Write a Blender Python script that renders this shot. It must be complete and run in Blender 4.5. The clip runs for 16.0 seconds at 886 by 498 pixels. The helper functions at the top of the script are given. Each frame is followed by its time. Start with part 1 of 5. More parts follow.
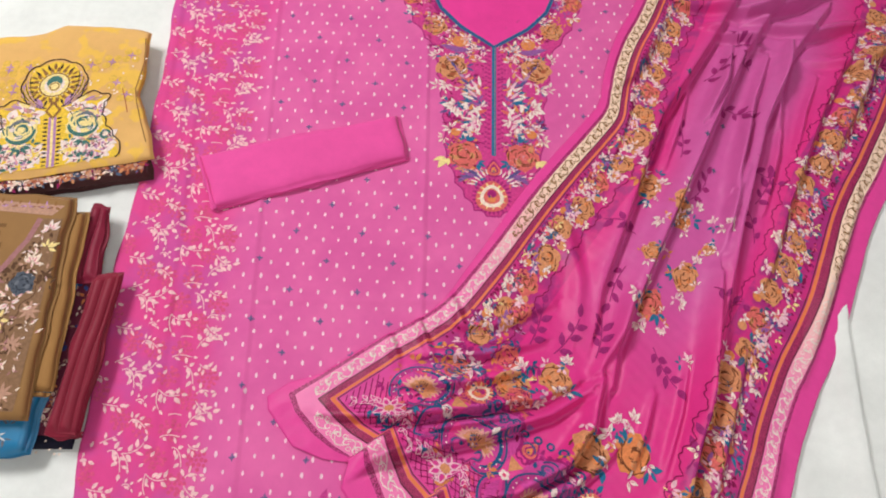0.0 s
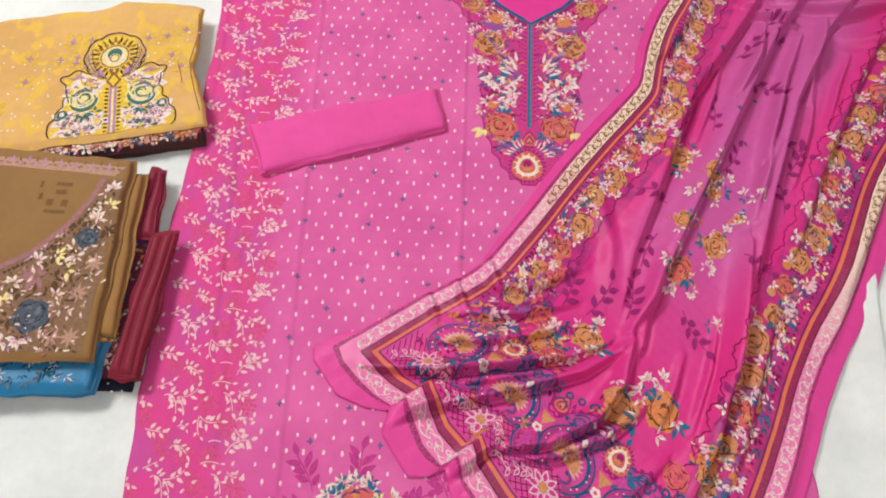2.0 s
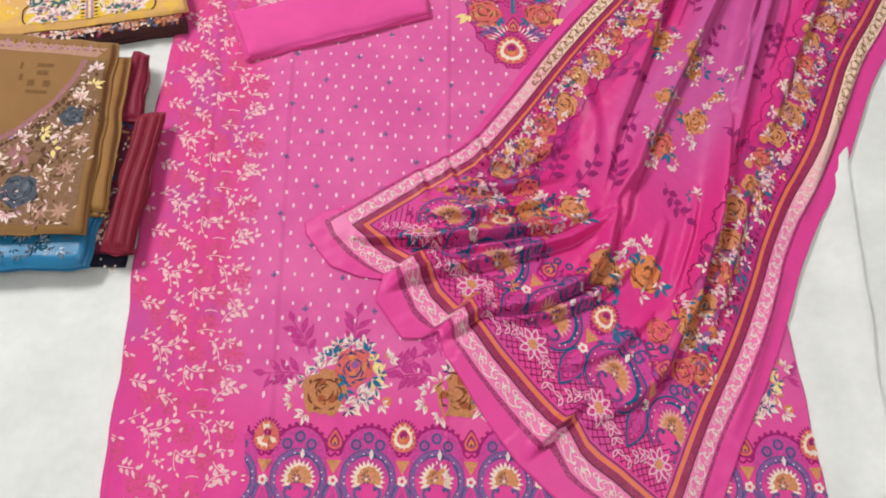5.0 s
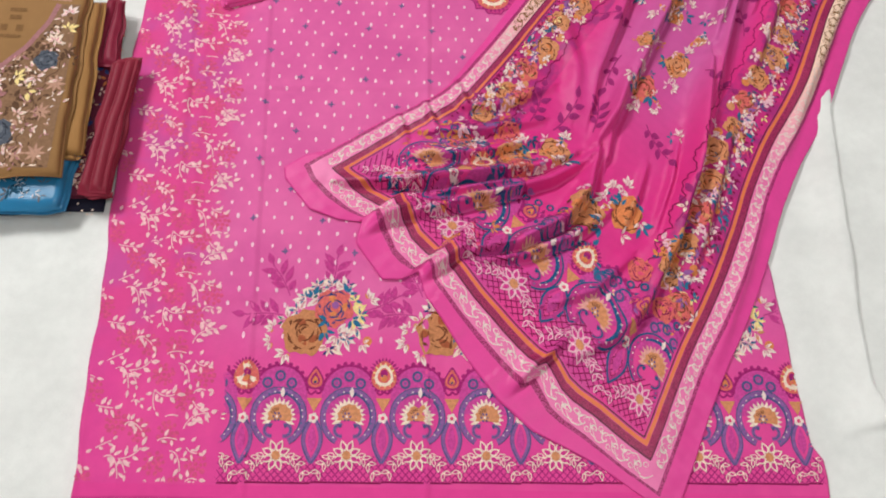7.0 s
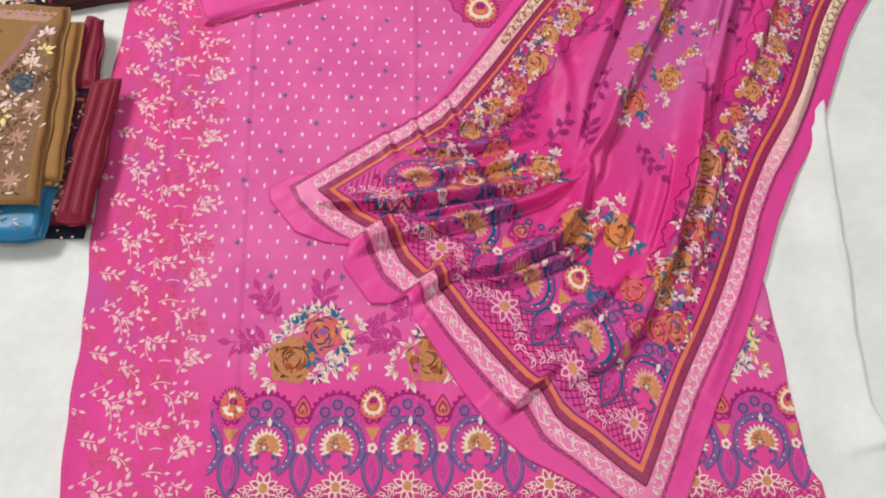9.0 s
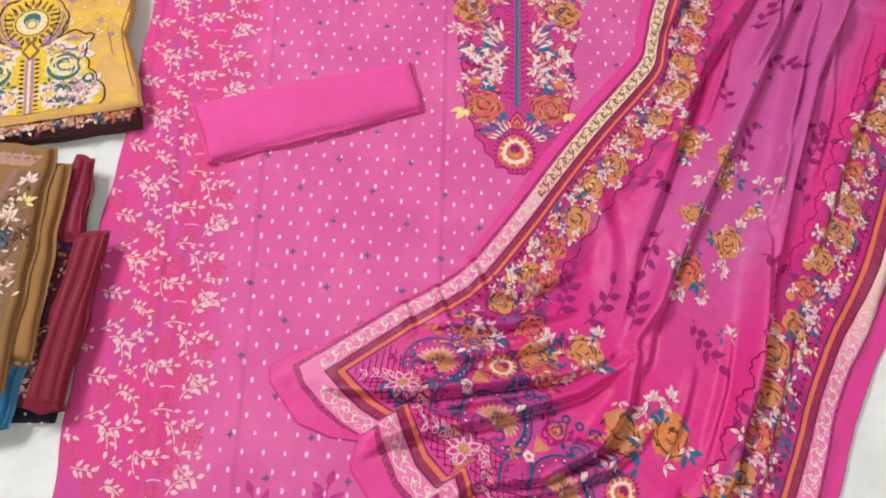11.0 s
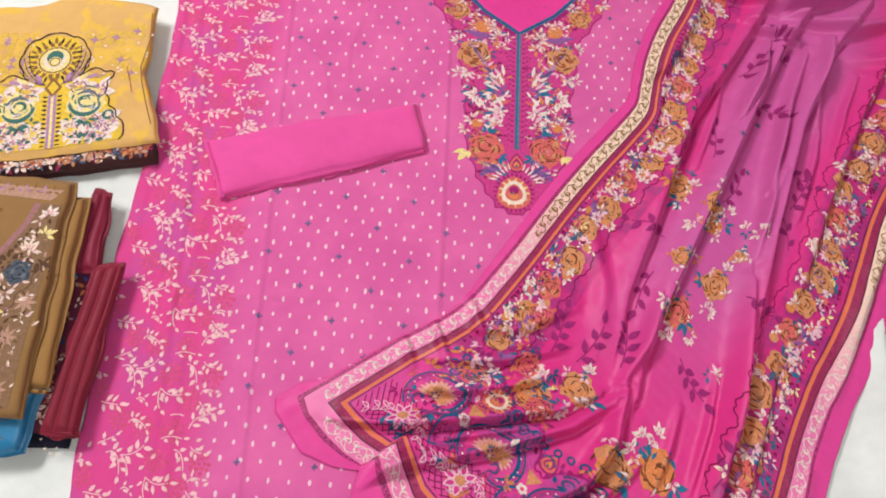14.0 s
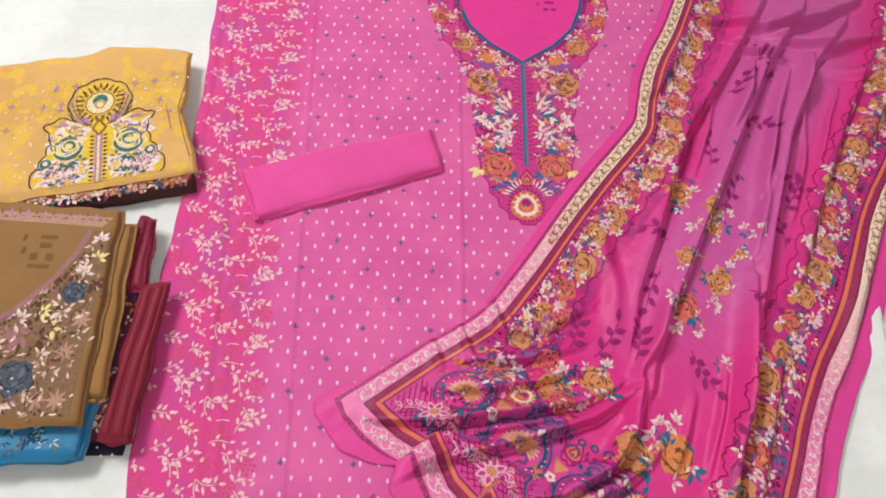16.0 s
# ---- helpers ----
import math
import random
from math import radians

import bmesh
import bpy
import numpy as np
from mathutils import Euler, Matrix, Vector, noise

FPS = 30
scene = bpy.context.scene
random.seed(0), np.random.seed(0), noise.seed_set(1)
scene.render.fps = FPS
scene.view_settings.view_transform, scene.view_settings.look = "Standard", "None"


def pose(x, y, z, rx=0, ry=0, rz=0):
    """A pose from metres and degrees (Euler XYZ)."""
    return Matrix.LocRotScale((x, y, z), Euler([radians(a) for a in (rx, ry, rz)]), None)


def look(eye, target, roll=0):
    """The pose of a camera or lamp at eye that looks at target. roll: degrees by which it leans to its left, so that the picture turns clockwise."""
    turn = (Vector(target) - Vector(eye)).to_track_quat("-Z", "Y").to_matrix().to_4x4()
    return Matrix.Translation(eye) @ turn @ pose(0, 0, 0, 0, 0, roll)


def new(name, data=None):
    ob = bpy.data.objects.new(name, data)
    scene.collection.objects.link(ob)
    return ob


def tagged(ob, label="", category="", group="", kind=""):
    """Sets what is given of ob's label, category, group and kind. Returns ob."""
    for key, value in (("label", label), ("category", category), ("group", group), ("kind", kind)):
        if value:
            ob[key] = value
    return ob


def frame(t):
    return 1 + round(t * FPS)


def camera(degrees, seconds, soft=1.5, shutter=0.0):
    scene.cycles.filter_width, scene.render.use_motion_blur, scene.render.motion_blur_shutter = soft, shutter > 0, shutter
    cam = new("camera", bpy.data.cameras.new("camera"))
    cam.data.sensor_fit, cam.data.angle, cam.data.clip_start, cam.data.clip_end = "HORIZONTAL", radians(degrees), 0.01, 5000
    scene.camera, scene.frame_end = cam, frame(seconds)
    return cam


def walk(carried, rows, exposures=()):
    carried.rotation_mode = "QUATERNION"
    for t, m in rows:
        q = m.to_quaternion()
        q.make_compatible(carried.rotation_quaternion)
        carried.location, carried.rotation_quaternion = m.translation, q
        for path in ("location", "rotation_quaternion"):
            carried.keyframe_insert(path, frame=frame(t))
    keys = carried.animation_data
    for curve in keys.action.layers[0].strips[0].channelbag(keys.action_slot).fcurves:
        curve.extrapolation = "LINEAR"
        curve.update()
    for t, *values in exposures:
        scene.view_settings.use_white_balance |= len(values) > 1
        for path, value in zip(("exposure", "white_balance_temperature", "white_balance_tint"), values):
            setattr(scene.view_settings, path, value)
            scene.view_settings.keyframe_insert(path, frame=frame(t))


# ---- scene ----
cam = camera(70.7, 16.0, soft=1.9)
PATH = [
    (0, (-0.027, 0.109, 0.959), (0.01, 0.916, -0.871), 4.9),
    (0.5, (-0.053, 0.096, 0.969), (-0.089, 0.894, -0.864), 0.2),
    (1, (-0.042, 0.076, 0.978), (-0.07, 0.85, -0.866), 1.1),
    (1.5, (-0.051, 0.058, 0.985), (-0.092, 0.871, -0.842), 1.0),
    (2, (-0.049, 0.039, 0.977), (-0.084, 0.835, -0.857), 1.1),
    (2.5, (-0.055, 0.033, 0.973), (-0.099, 0.805, -0.872), 1.0),
    (3, (-0.051, 0.027, 0.962), (-0.09, 0.795, -0.885), 1.7),
    (3.5, (-0.05, 0.014, 0.953), (-0.109, 0.733, -0.913), -0.1),
    (4, (-0.048, -0.002, 0.945), (-0.072, 0.699, -0.928), 1.8),
    (4.5, (-0.062, -0.069, 0.94), (-0.056, 0.628, -0.934), 3.8),
    (5, (-0.062, -0.11, 0.936), (-0.017, 0.597, -0.935), 5.7),
    (5.2, (-0.065, -0.126, 0.926), (0.001, 0.564, -0.95), 7.3),
    (7.5, (-0.023, -0.182, 0.906), (0.037, 0.494, -0.976), 6.2),
    (8, (-0.015, -0.187, 0.905), (0.063, 0.487, -0.976), 7.1),
    (8.2, (-0.017, -0.186, 0.905), (0.05, 0.47, -0.983), 6.3),
    (10.3, (-0.038, 0.036, 0.885), (0.034, 0.717, -0.994), 7.6),
    (10.5, (-0.042, 0.062, 0.881), (0.001, 0.738, -1.001), 6.2),
    (11, (-0.05, 0.133, 0.867), (-0.013, 0.848, -1.0), 5.8),
    (11.5, (-0.063, 0.182, 0.851), (-0.033, 0.889, -1.019), 6.5),
    (12, (-0.068, 0.215, 0.837), (-0.065, 0.932, -1.03), 4.9),
    (12.5, (-0.062, 0.227, 0.82), (-0.033, 0.919, -1.056), 6.8),
    (13, (-0.07, 0.235, 0.825), (-0.065, 0.931, -1.05), 5.9),
    (13.5, (-0.061, 0.209, 0.87), (0.001, 0.936, -0.993), 10.1),
    (14, (-0.059, 0.152, 0.921), (-0.015, 0.905, -0.931), 7.3),
    (14.5, (-0.077, 0.112, 0.935), (-0.015, 0.843, -0.925), 7.6),
    (15, (-0.074, 0.096, 0.959), (-0.056, 0.906, -0.87), 3.3),
    (15.5, (-0.073, 0.095, 0.968), (-0.061, 0.947, -0.842), 2.3),
    (16, (-0.086, 0.072, 0.965), (-0.06, 0.951, -0.831), 3.4),
]
walk(cam, [(t, look(eye, target, roll)) for t, eye, target, roll in PATH], [(0, 0.0), (10.5, 0.0), (12.0, 0.08), (13.2, 0.08), (15.0, 0.0), (16.0, -0.02)])

# ---- light: two unseen area lamps in a closed room ----
world = bpy.data.worlds.new("world")
scene.world = world
world.use_nodes = True
world.node_tree.nodes["Background"].inputs[0].default_value = (0.8, 0.85, 0.9, 1)
world.node_tree.nodes["Background"].inputs[1].default_value = 0.05
scene.view_settings.exposure = 0.0


def unseen_lamp(eye, target, power, ln, wd):
    d = bpy.data.lights.new("unseen_lamp_light", "AREA")
    d.shape, d.size, d.size_y, d.energy, d.color = "RECTANGLE", ln, wd, power, (0.995, 0.995, 0.985)
    o = new("unseen_lamp_light", d)
    o.matrix_world = look(eye, target)


# key from the upper left, as the fold shading suggests; its fixture is assumed
unseen_lamp((-1.65, 1.60, 2.55), (0.0, 0.2, 0.0), 72, 1.25, 0.55)
# weaker fill lamp, added to even out the key's falloff
unseen_lamp((0.8, -0.4, 2.62), (0.3, 0.0, 0.0), 22, 1.25, 0.40)


# ---- materials ----
def lin(r, g, b):
    return tuple(((c / 255) / 12.92 if c <= 10 else ((c / 255 + 0.055) / 1.055) ** 2.4) for c in (r, g, b)) + (1.0,)


PAL = dict(
    mauve=(212, 90, 164), hot=(232, 62, 150), deep=(190, 32, 112), cream=(250, 226, 206), white=(247, 224, 216),
    ochre=(222, 148, 104), umber=(206, 136, 92), orchid=(196, 60, 140), petalshade=(222, 150, 160), starcol=(122, 100, 148), plumblue=(146, 96, 160), bluerim=(88, 88, 138), peacock=(36, 88, 132), brown=(120, 66, 40), orange=(230, 138, 84), salmon=(228, 108, 104), navy=(58, 66, 124),
    teal=(44, 112, 150), maroon=(140, 20, 80), purple=(156, 92, 160), dotpink=(254, 206, 224), neckground=(216, 66, 142), butter=(250, 224, 152), berry=(170, 34, 116),
    pale=(246, 168, 204), blush=(244, 190, 205), coral=(234, 82, 128), mocha=(150, 104, 58), grey=(150, 130, 140),
    yellow=(244, 200, 66), sage=(70, 116, 110), ink=(50, 32, 40), lilac=(190, 140, 180), rust=(176, 92, 60),
    starblue=(98, 86, 142), dusk=(206, 64, 144), leafberry=(164, 40, 116), dust=(196, 150, 128), silver=(214, 214, 220), petrol=(24, 78, 104), stamp=(96, 66, 44),
    fanpink=(236, 170, 160), mustard=(234, 186, 82), mushroom=(144, 108, 80), piping=(172, 118, 120), stampfaint=(132, 94, 54), slate=(112, 116, 126), slateblue=(86, 92, 104), inkblue=(48, 54, 66),
    hem=(220, 62, 146), archfill=(214, 74, 158), vine=(253, 198, 204), patch=(230, 88, 138), bluegrey=(78, 92, 120),
)


class Nodes:
    """Short hand for building node trees."""

    def __init__(self, name):
        self.mat = bpy.data.materials.new(name)
        self.mat.use_nodes = True
        self.t = self.mat.node_tree
        self.bsdf = self.t.nodes["Principled BSDF"]
        self.obj = self.t.nodes.new("ShaderNodeTexCoord").outputs["Object"]

    def node(self, kind, **kw):
        n = self.t.nodes.new(kind)
        for k, v in kw.items():
            n.inputs[k].default_value = v
        return n

    def link(self, a, b):
        self.t.links.new(a, b)

    def math(self, op, a, b=0.0, clamp=False):
        n = self.t.nodes.new("ShaderNodeMath")
        n.operation, n.use_clamp = op, clamp
        for i, v in enumerate((a, b)):
            if isinstance(v, (int, float)):
                n.inputs[i].default_value = v
            else:
                self.link(v, n.inputs[i])
        return n.outputs[0]

    def mix(self, f, a, b):
        n = self.t.nodes.new("ShaderNodeMix")
        n.data_type = "RGBA"
        for sock, v in ((n.inputs[0], f), (n.inputs[6], a), (n.inputs[7], b)):
            if isinstance(v, (int, float, tuple)):
                sock.default_value = v
            else:
                self.link(v, sock)
        return n.outputs[2]

    def smooth(self, v, lo, hi):
        n = self.t.nodes.new("ShaderNodeMapRange")
        n.interpolation_type = "SMOOTHSTEP"
        n.inputs[1].default_value, n.inputs[2].default_value = lo, hi
        self.link(v, n.inputs[0])
        return n.outputs[0]

    def noise(self, scale, detail=3.0, vec=None):
        n = self.node("ShaderNodeTexNoise", Scale=scale, Detail=detail)
        self.link(vec if vec is not None else self.coords(), n.inputs["Vector"])
        return n.outputs["Fac"]

    def coords(self):
        return self.obj

    def finish(self, colour, rough=0.75, weave=0.25, sheen=0.14, spec=0.22):
        # woven cloth: crossing threads and slubs in the relief, fine tone variation
        grain = self.noise(900, 2.0)
        slub = self.noise(60, 4.0)
        tone = self.math("ADD", self.math("MULTIPLY", grain, 0.16), self.math("MULTIPLY", slub, 0.14))
        tone = self.math("ADD", tone, 0.85)
        n = self.t.nodes.new("ShaderNodeMix")
        n.data_type, n.blend_type = "RGBA", "MULTIPLY"
        n.inputs[0].default_value = 1.0
        if isinstance(colour, tuple):
            n.inputs[6].default_value = colour
        else:
            self.link(colour, n.inputs[6])
        self.link(tone, n.inputs[7])
        self.link(n.outputs[2], self.bsdf.inputs["Base Color"])
        b = self.node("ShaderNodeBump", Strength=weave, Distance=0.0006)
        self.link(self.math("ADD", grain, self.math("MULTIPLY", slub, 2.0)), b.inputs["Height"])
        self.link(b.outputs[0], self.bsdf.inputs["Normal"])
        self.bsdf.inputs["Roughness"].default_value = rough
        self.bsdf.inputs["Sheen Weight"].default_value = sheen
        self.bsdf.inputs["Sheen Roughness"].default_value = 0.4
        self.bsdf.inputs["Specular IOR Level"].default_value = spec
        return self.mat


def cloth_mat(name, rgb, **kw):
    n = Nodes(name)
    c = lin(*rgb)
    return n.finish(n.mix(n.smooth(n.noise(7, 3.0), 0.35, 0.7), tuple(v * 0.9 for v in c[:3]) + (1,), c), **kw)


INK = {}


def ink_mat(key):
    if key not in INK:
        n = Nodes("print_" + key)
        c = lin(*PAL[key])
        mott = n.smooth(n.noise(220 if key != "hot" else 12, 2.0), 0.3, 0.75)
        INK[key] = n.finish(n.mix(mott, tuple(v * (0.78 if key != "hot" else 0.93) for v in c[:3]) + (1,), c), weave=0.15, sheen=0.04, spec=0.2)
    return INK[key]


def plain_mat(name, rgb, rough=0.8):
    n = Nodes(name)
    c = lin(*rgb)
    col = n.mix(n.smooth(n.noise(3, 4.0), 0.3, 0.7), tuple(v * 0.94 for v in c[:3]) + (1,), c)
    n.link(col, n.bsdf.inputs["Base Color"])
    b = n.node("ShaderNodeBump", Strength=0.2, Distance=0.002)
    n.link(n.noise(80, 4.0), b.inputs["Height"])
    n.link(b.outputs[0], n.bsdf.inputs["Normal"])
    n.bsdf.inputs["Roughness"].default_value = rough
    return n.mat


def shirt_material():
    n = Nodes("shirt_cotton")
    sep = n.t.nodes.new("ShaderNodeSeparateXYZ")
    n.link(n.coords(), sep.inputs[0])
    x, y = sep.outputs[0], sep.outputs[1]
    cloud = n.noise(9, 4.0)
    # dyed side band, mauve ground, hot pink towards the hem
    side = n.math("SUBTRACT", 1.0, n.smooth(n.math("ADD", x, n.math("MULTIPLY", cloud, 0.05)), -0.375, -0.30))
    low = n.math("SUBTRACT", 1.0, n.smooth(n.math("ADD", y, n.math("MULTIPLY", cloud, 0.12)), -0.03, 0.16))
    ground = n.mix(n.smooth(cloud, 0.35, 0.7), lin(216, 92, 158), lin(226, 104, 166))
    band = n.mix(n.smooth(n.noise(14, 3.0), 0.42, 0.66), lin(222, 72, 142), lin(206, 80, 154))
    col = n.mix(side, ground, band)
    col = n.mix(low, col, n.mix(n.smooth(n.noise(11, 3.0), 0.4, 0.65), lin(224, 70, 150), lin(230, 78, 152)))
    hem = n.math("SUBTRACT", 1.0, n.smooth(y, -0.199, -0.196))
    col = n.mix(hem, col, lin(226, 66, 148))
    return n.finish(col, rough=0.8)


def shawl_material():
    n = Nodes("shawl_silk")
    at = n.t.nodes.new("ShaderNodeAttribute")
    at.attribute_name = "cloth"
    sep = n.t.nodes.new("ShaderNodeSeparateXYZ")
    n.link(at.outputs["Vector"], sep.inputs[0])
    c, d, e = sep.outputs
    cloud = n.noise(8, 4.0)
    pinkend = n.math("SUBTRACT", 1.0, n.smooth(n.math("SUBTRACT", d, n.math("MULTIPLY", c, 0.4)), 0.30, 0.62))
    cream = n.mix(pinkend, lin(246, 214, 190), lin(236, 120, 174))
    maroon = n.mix(n.smooth(n.noise(700, 1.0), 0.4, 0.6), lin(128, 24, 70), lin(176, 46, 98))
    floral = n.mix(n.smooth(n.noise(45, 3.0), 0.42, 0.62), lin(204, 42, 124), lin(172, 42, 120))
    mid = n.math("MULTIPLY", n.smooth(n.math("ADD", c, n.math("MULTIPLY", cloud, 0.04)), 0.15, 0.24), n.math("SUBTRACT", 1.0, n.smooth(c, 0.36, 0.46)))
    up = n.smooth(d, 0.34, 0.66)
    plain = n.mix(n.math("MULTIPLY", mid, n.math("ADD", n.math("MULTIPLY", up, 0.85), 0.12)), lin(220, 40, 130), lin(204, 88, 158))
    ine = n.smooth(e, 0.164, 0.168)
    endz = n.math("SUBTRACT", 1.0, n.smooth(d, 0.20, 0.26))
    col = n.mix(ine, floral, plain)
    col = n.mix(endz, col, n.mix(n.smooth(cloud, 0.4, 0.6), lin(226, 58, 142), lin(212, 66, 148)))

    def band(col, lo, hi, what):
        f = n.math("MULTIPLY", n.smooth(e, lo - 0.0004, lo + 0.0004), n.math("SUBTRACT", 1.0, n.smooth(e, hi - 0.0004, hi + 0.0004)))
        return n.mix(f, col, what)

    col = band(col, -0.1, 0.019, lin(226, 66, 150))
    col = band(col, 0.019, 0.026, n.mix(n.smooth(n.noise(520, 1.0), 0.42, 0.58), lin(132, 22, 78), lin(196, 62, 130)))
    col = band(col, 0.026, 0.055, cream)
    col = band(col, 0.055, 0.058, lin(100, 24, 56))
    col = band(col, 0.058, 0.068, maroon)
    col = band(col, 0.0685, 0.0740, lin(224, 118, 72))
    col = band(col, 0.0755, 0.0775, lin(90, 30, 50))
    return n.finish(col, rough=0.46, sheen=0.05, spec=0.34)


# ---- building blocks ----
def part(name, verts, faces, mats, parent=None, label="", normals=None, mat_ids=None, smooth=True):
    me = bpy.data.meshes.new(name)
    me.from_pydata(verts, [], faces)
    for m in mats if isinstance(mats, (list, tuple)) else [mats]:
        me.materials.append(m)
    if mat_ids is not None:
        me.polygons.foreach_set("material_index", np.asarray(mat_ids, dtype=np.int32))
    me.polygons.foreach_set("use_smooth", np.full(len(me.polygons), smooth))
    if normals is not None:
        me.normals_split_custom_set_from_vertices(normals)
    me.update()
    ob = new(name, me)
    if parent is not None:
        ob.parent = parent
    if label:
        tagged(ob, label)
    return ob


def wave(x, y, scale, seed=0.0):
    """Smooth repeatable wobble between about -1 and 1."""
    x, y = np.asarray(x) * scale, np.asarray(y) * scale
    return (np.sin(1.3 * x + 2.1 * y + seed) + np.sin(2.7 * x - 1.1 * y + 1.7 * seed + 1) + np.sin(-1.9 * x + 3.1 * y + 2.3 * seed + 2)
            + 0.6 * np.sin(4.3 * x + 3.7 * y + seed * 3.1)) / 3.2


def ridge(x, y, line, height, w1, w2=None, furrow=0.0):
    """A fold along a line of plan points, with a steeper and a softer side; fades out at its ends."""
    w2 = w2 or w1
    reach = 3.2 * max(w1, w2)
    lx, ly = [p[0] for p in line], [p[1] for p in line]
    x, y = np.broadcast_arrays(np.asarray(x, float), np.asarray(y, float))
    near = (x > min(lx) - reach) & (x < max(lx) + reach) & (y > min(ly) - reach) & (y < max(ly) + reach)
    out = np.zeros(x.shape)
    x, y = x[near], y[near]
    total = sum(math.dist(a, b) for a, b in zip(line, line[1:]))
    run = 0.0
    best = np.full(x.shape, 1e9)
    val = np.zeros(x.shape)
    for (x0, y0), (x1, y1) in zip(line, line[1:]):
        dx, dy = x1 - x0, y1 - y0
        ln = math.hypot(dx, dy)
        s = np.clip(((x - x0) * dx + (y - y0) * dy) / ln ** 2, 0, 1)
        px, py = x - x0 - s * dx, y - y0 - s * dy
        dist = np.hypot(px, py)
        sign = px * dy - py * dx
        w = np.where(sign > 0, w1, w2)
        f = (run + s * ln) / total
        h = np.exp(-(dist / w) ** 2)
        if furrow:
            narrow = min(w1, w2)
            h = h - furrow * np.exp(-((dist - 2.1 * narrow) / (0.9 * narrow)) ** 2) * ((sign > 0) == (w1 < w2))
        h = height * np.sin(np.pi * np.clip(0.12 + 0.76 * f, 0, 1)) * h
        pick = dist < best
        val = np.where(pick, h, val)
        best = np.minimum(best, dist)
        run += ln
    out[near] = val
    return out


def sheet_mesh(name, P, mat, drop=None, parent=None, label="", attr=None):
    """A cloth from a grid of points P (rows, columns, 3); drop: the height to which its rim is turned down."""
    nv, nu = P.shape[:2]
    verts = P.reshape(-1, 3)
    idx = np.arange(nv * nu).reshape(nv, nu)
    faces = np.stack([idx[:-1, :-1], idx[:-1, 1:], idx[1:, 1:], idx[1:, :-1]], -1).reshape(-1, 4)
    a = verts[faces[0, 1]] - verts[faces[0, 0]]
    b = verts[faces[0, 3]] - verts[faces[0, 0]]
    if a[0] * b[1] - a[1] * b[0] < 0:
        faces = faces[:, ::-1]
    if drop is not None:
        rim = np.concatenate([idx[0, :-1], idx[:-1, -1], idx[-1, :0:-1], idx[:0:-1, 0]])
        low = verts[rim].copy()
        low[:, 2] = drop
        n0 = len(verts)
        k = np.arange(len(rim))
        k2 = (k + 1) % len(rim)
        verts = np.concatenate([verts, low])
        side = np.stack([rim, n0 + k, n0 + k2, rim[k2]], -1)
        faces = np.concatenate([faces, side])
    ob = part(name, verts.tolist(), faces.tolist(), mat, parent, label)
    if attr is not None:
        extra = len(verts) - len(attr)
        full = np.concatenate([attr, np.zeros((extra, 3))]) if extra else attr
        lay = ob.data.attributes.new("cloth", "FLOAT_VECTOR", "POINT")
        lay.data.foreach_set("vector", full.astype(np.float32).ravel())
    return ob


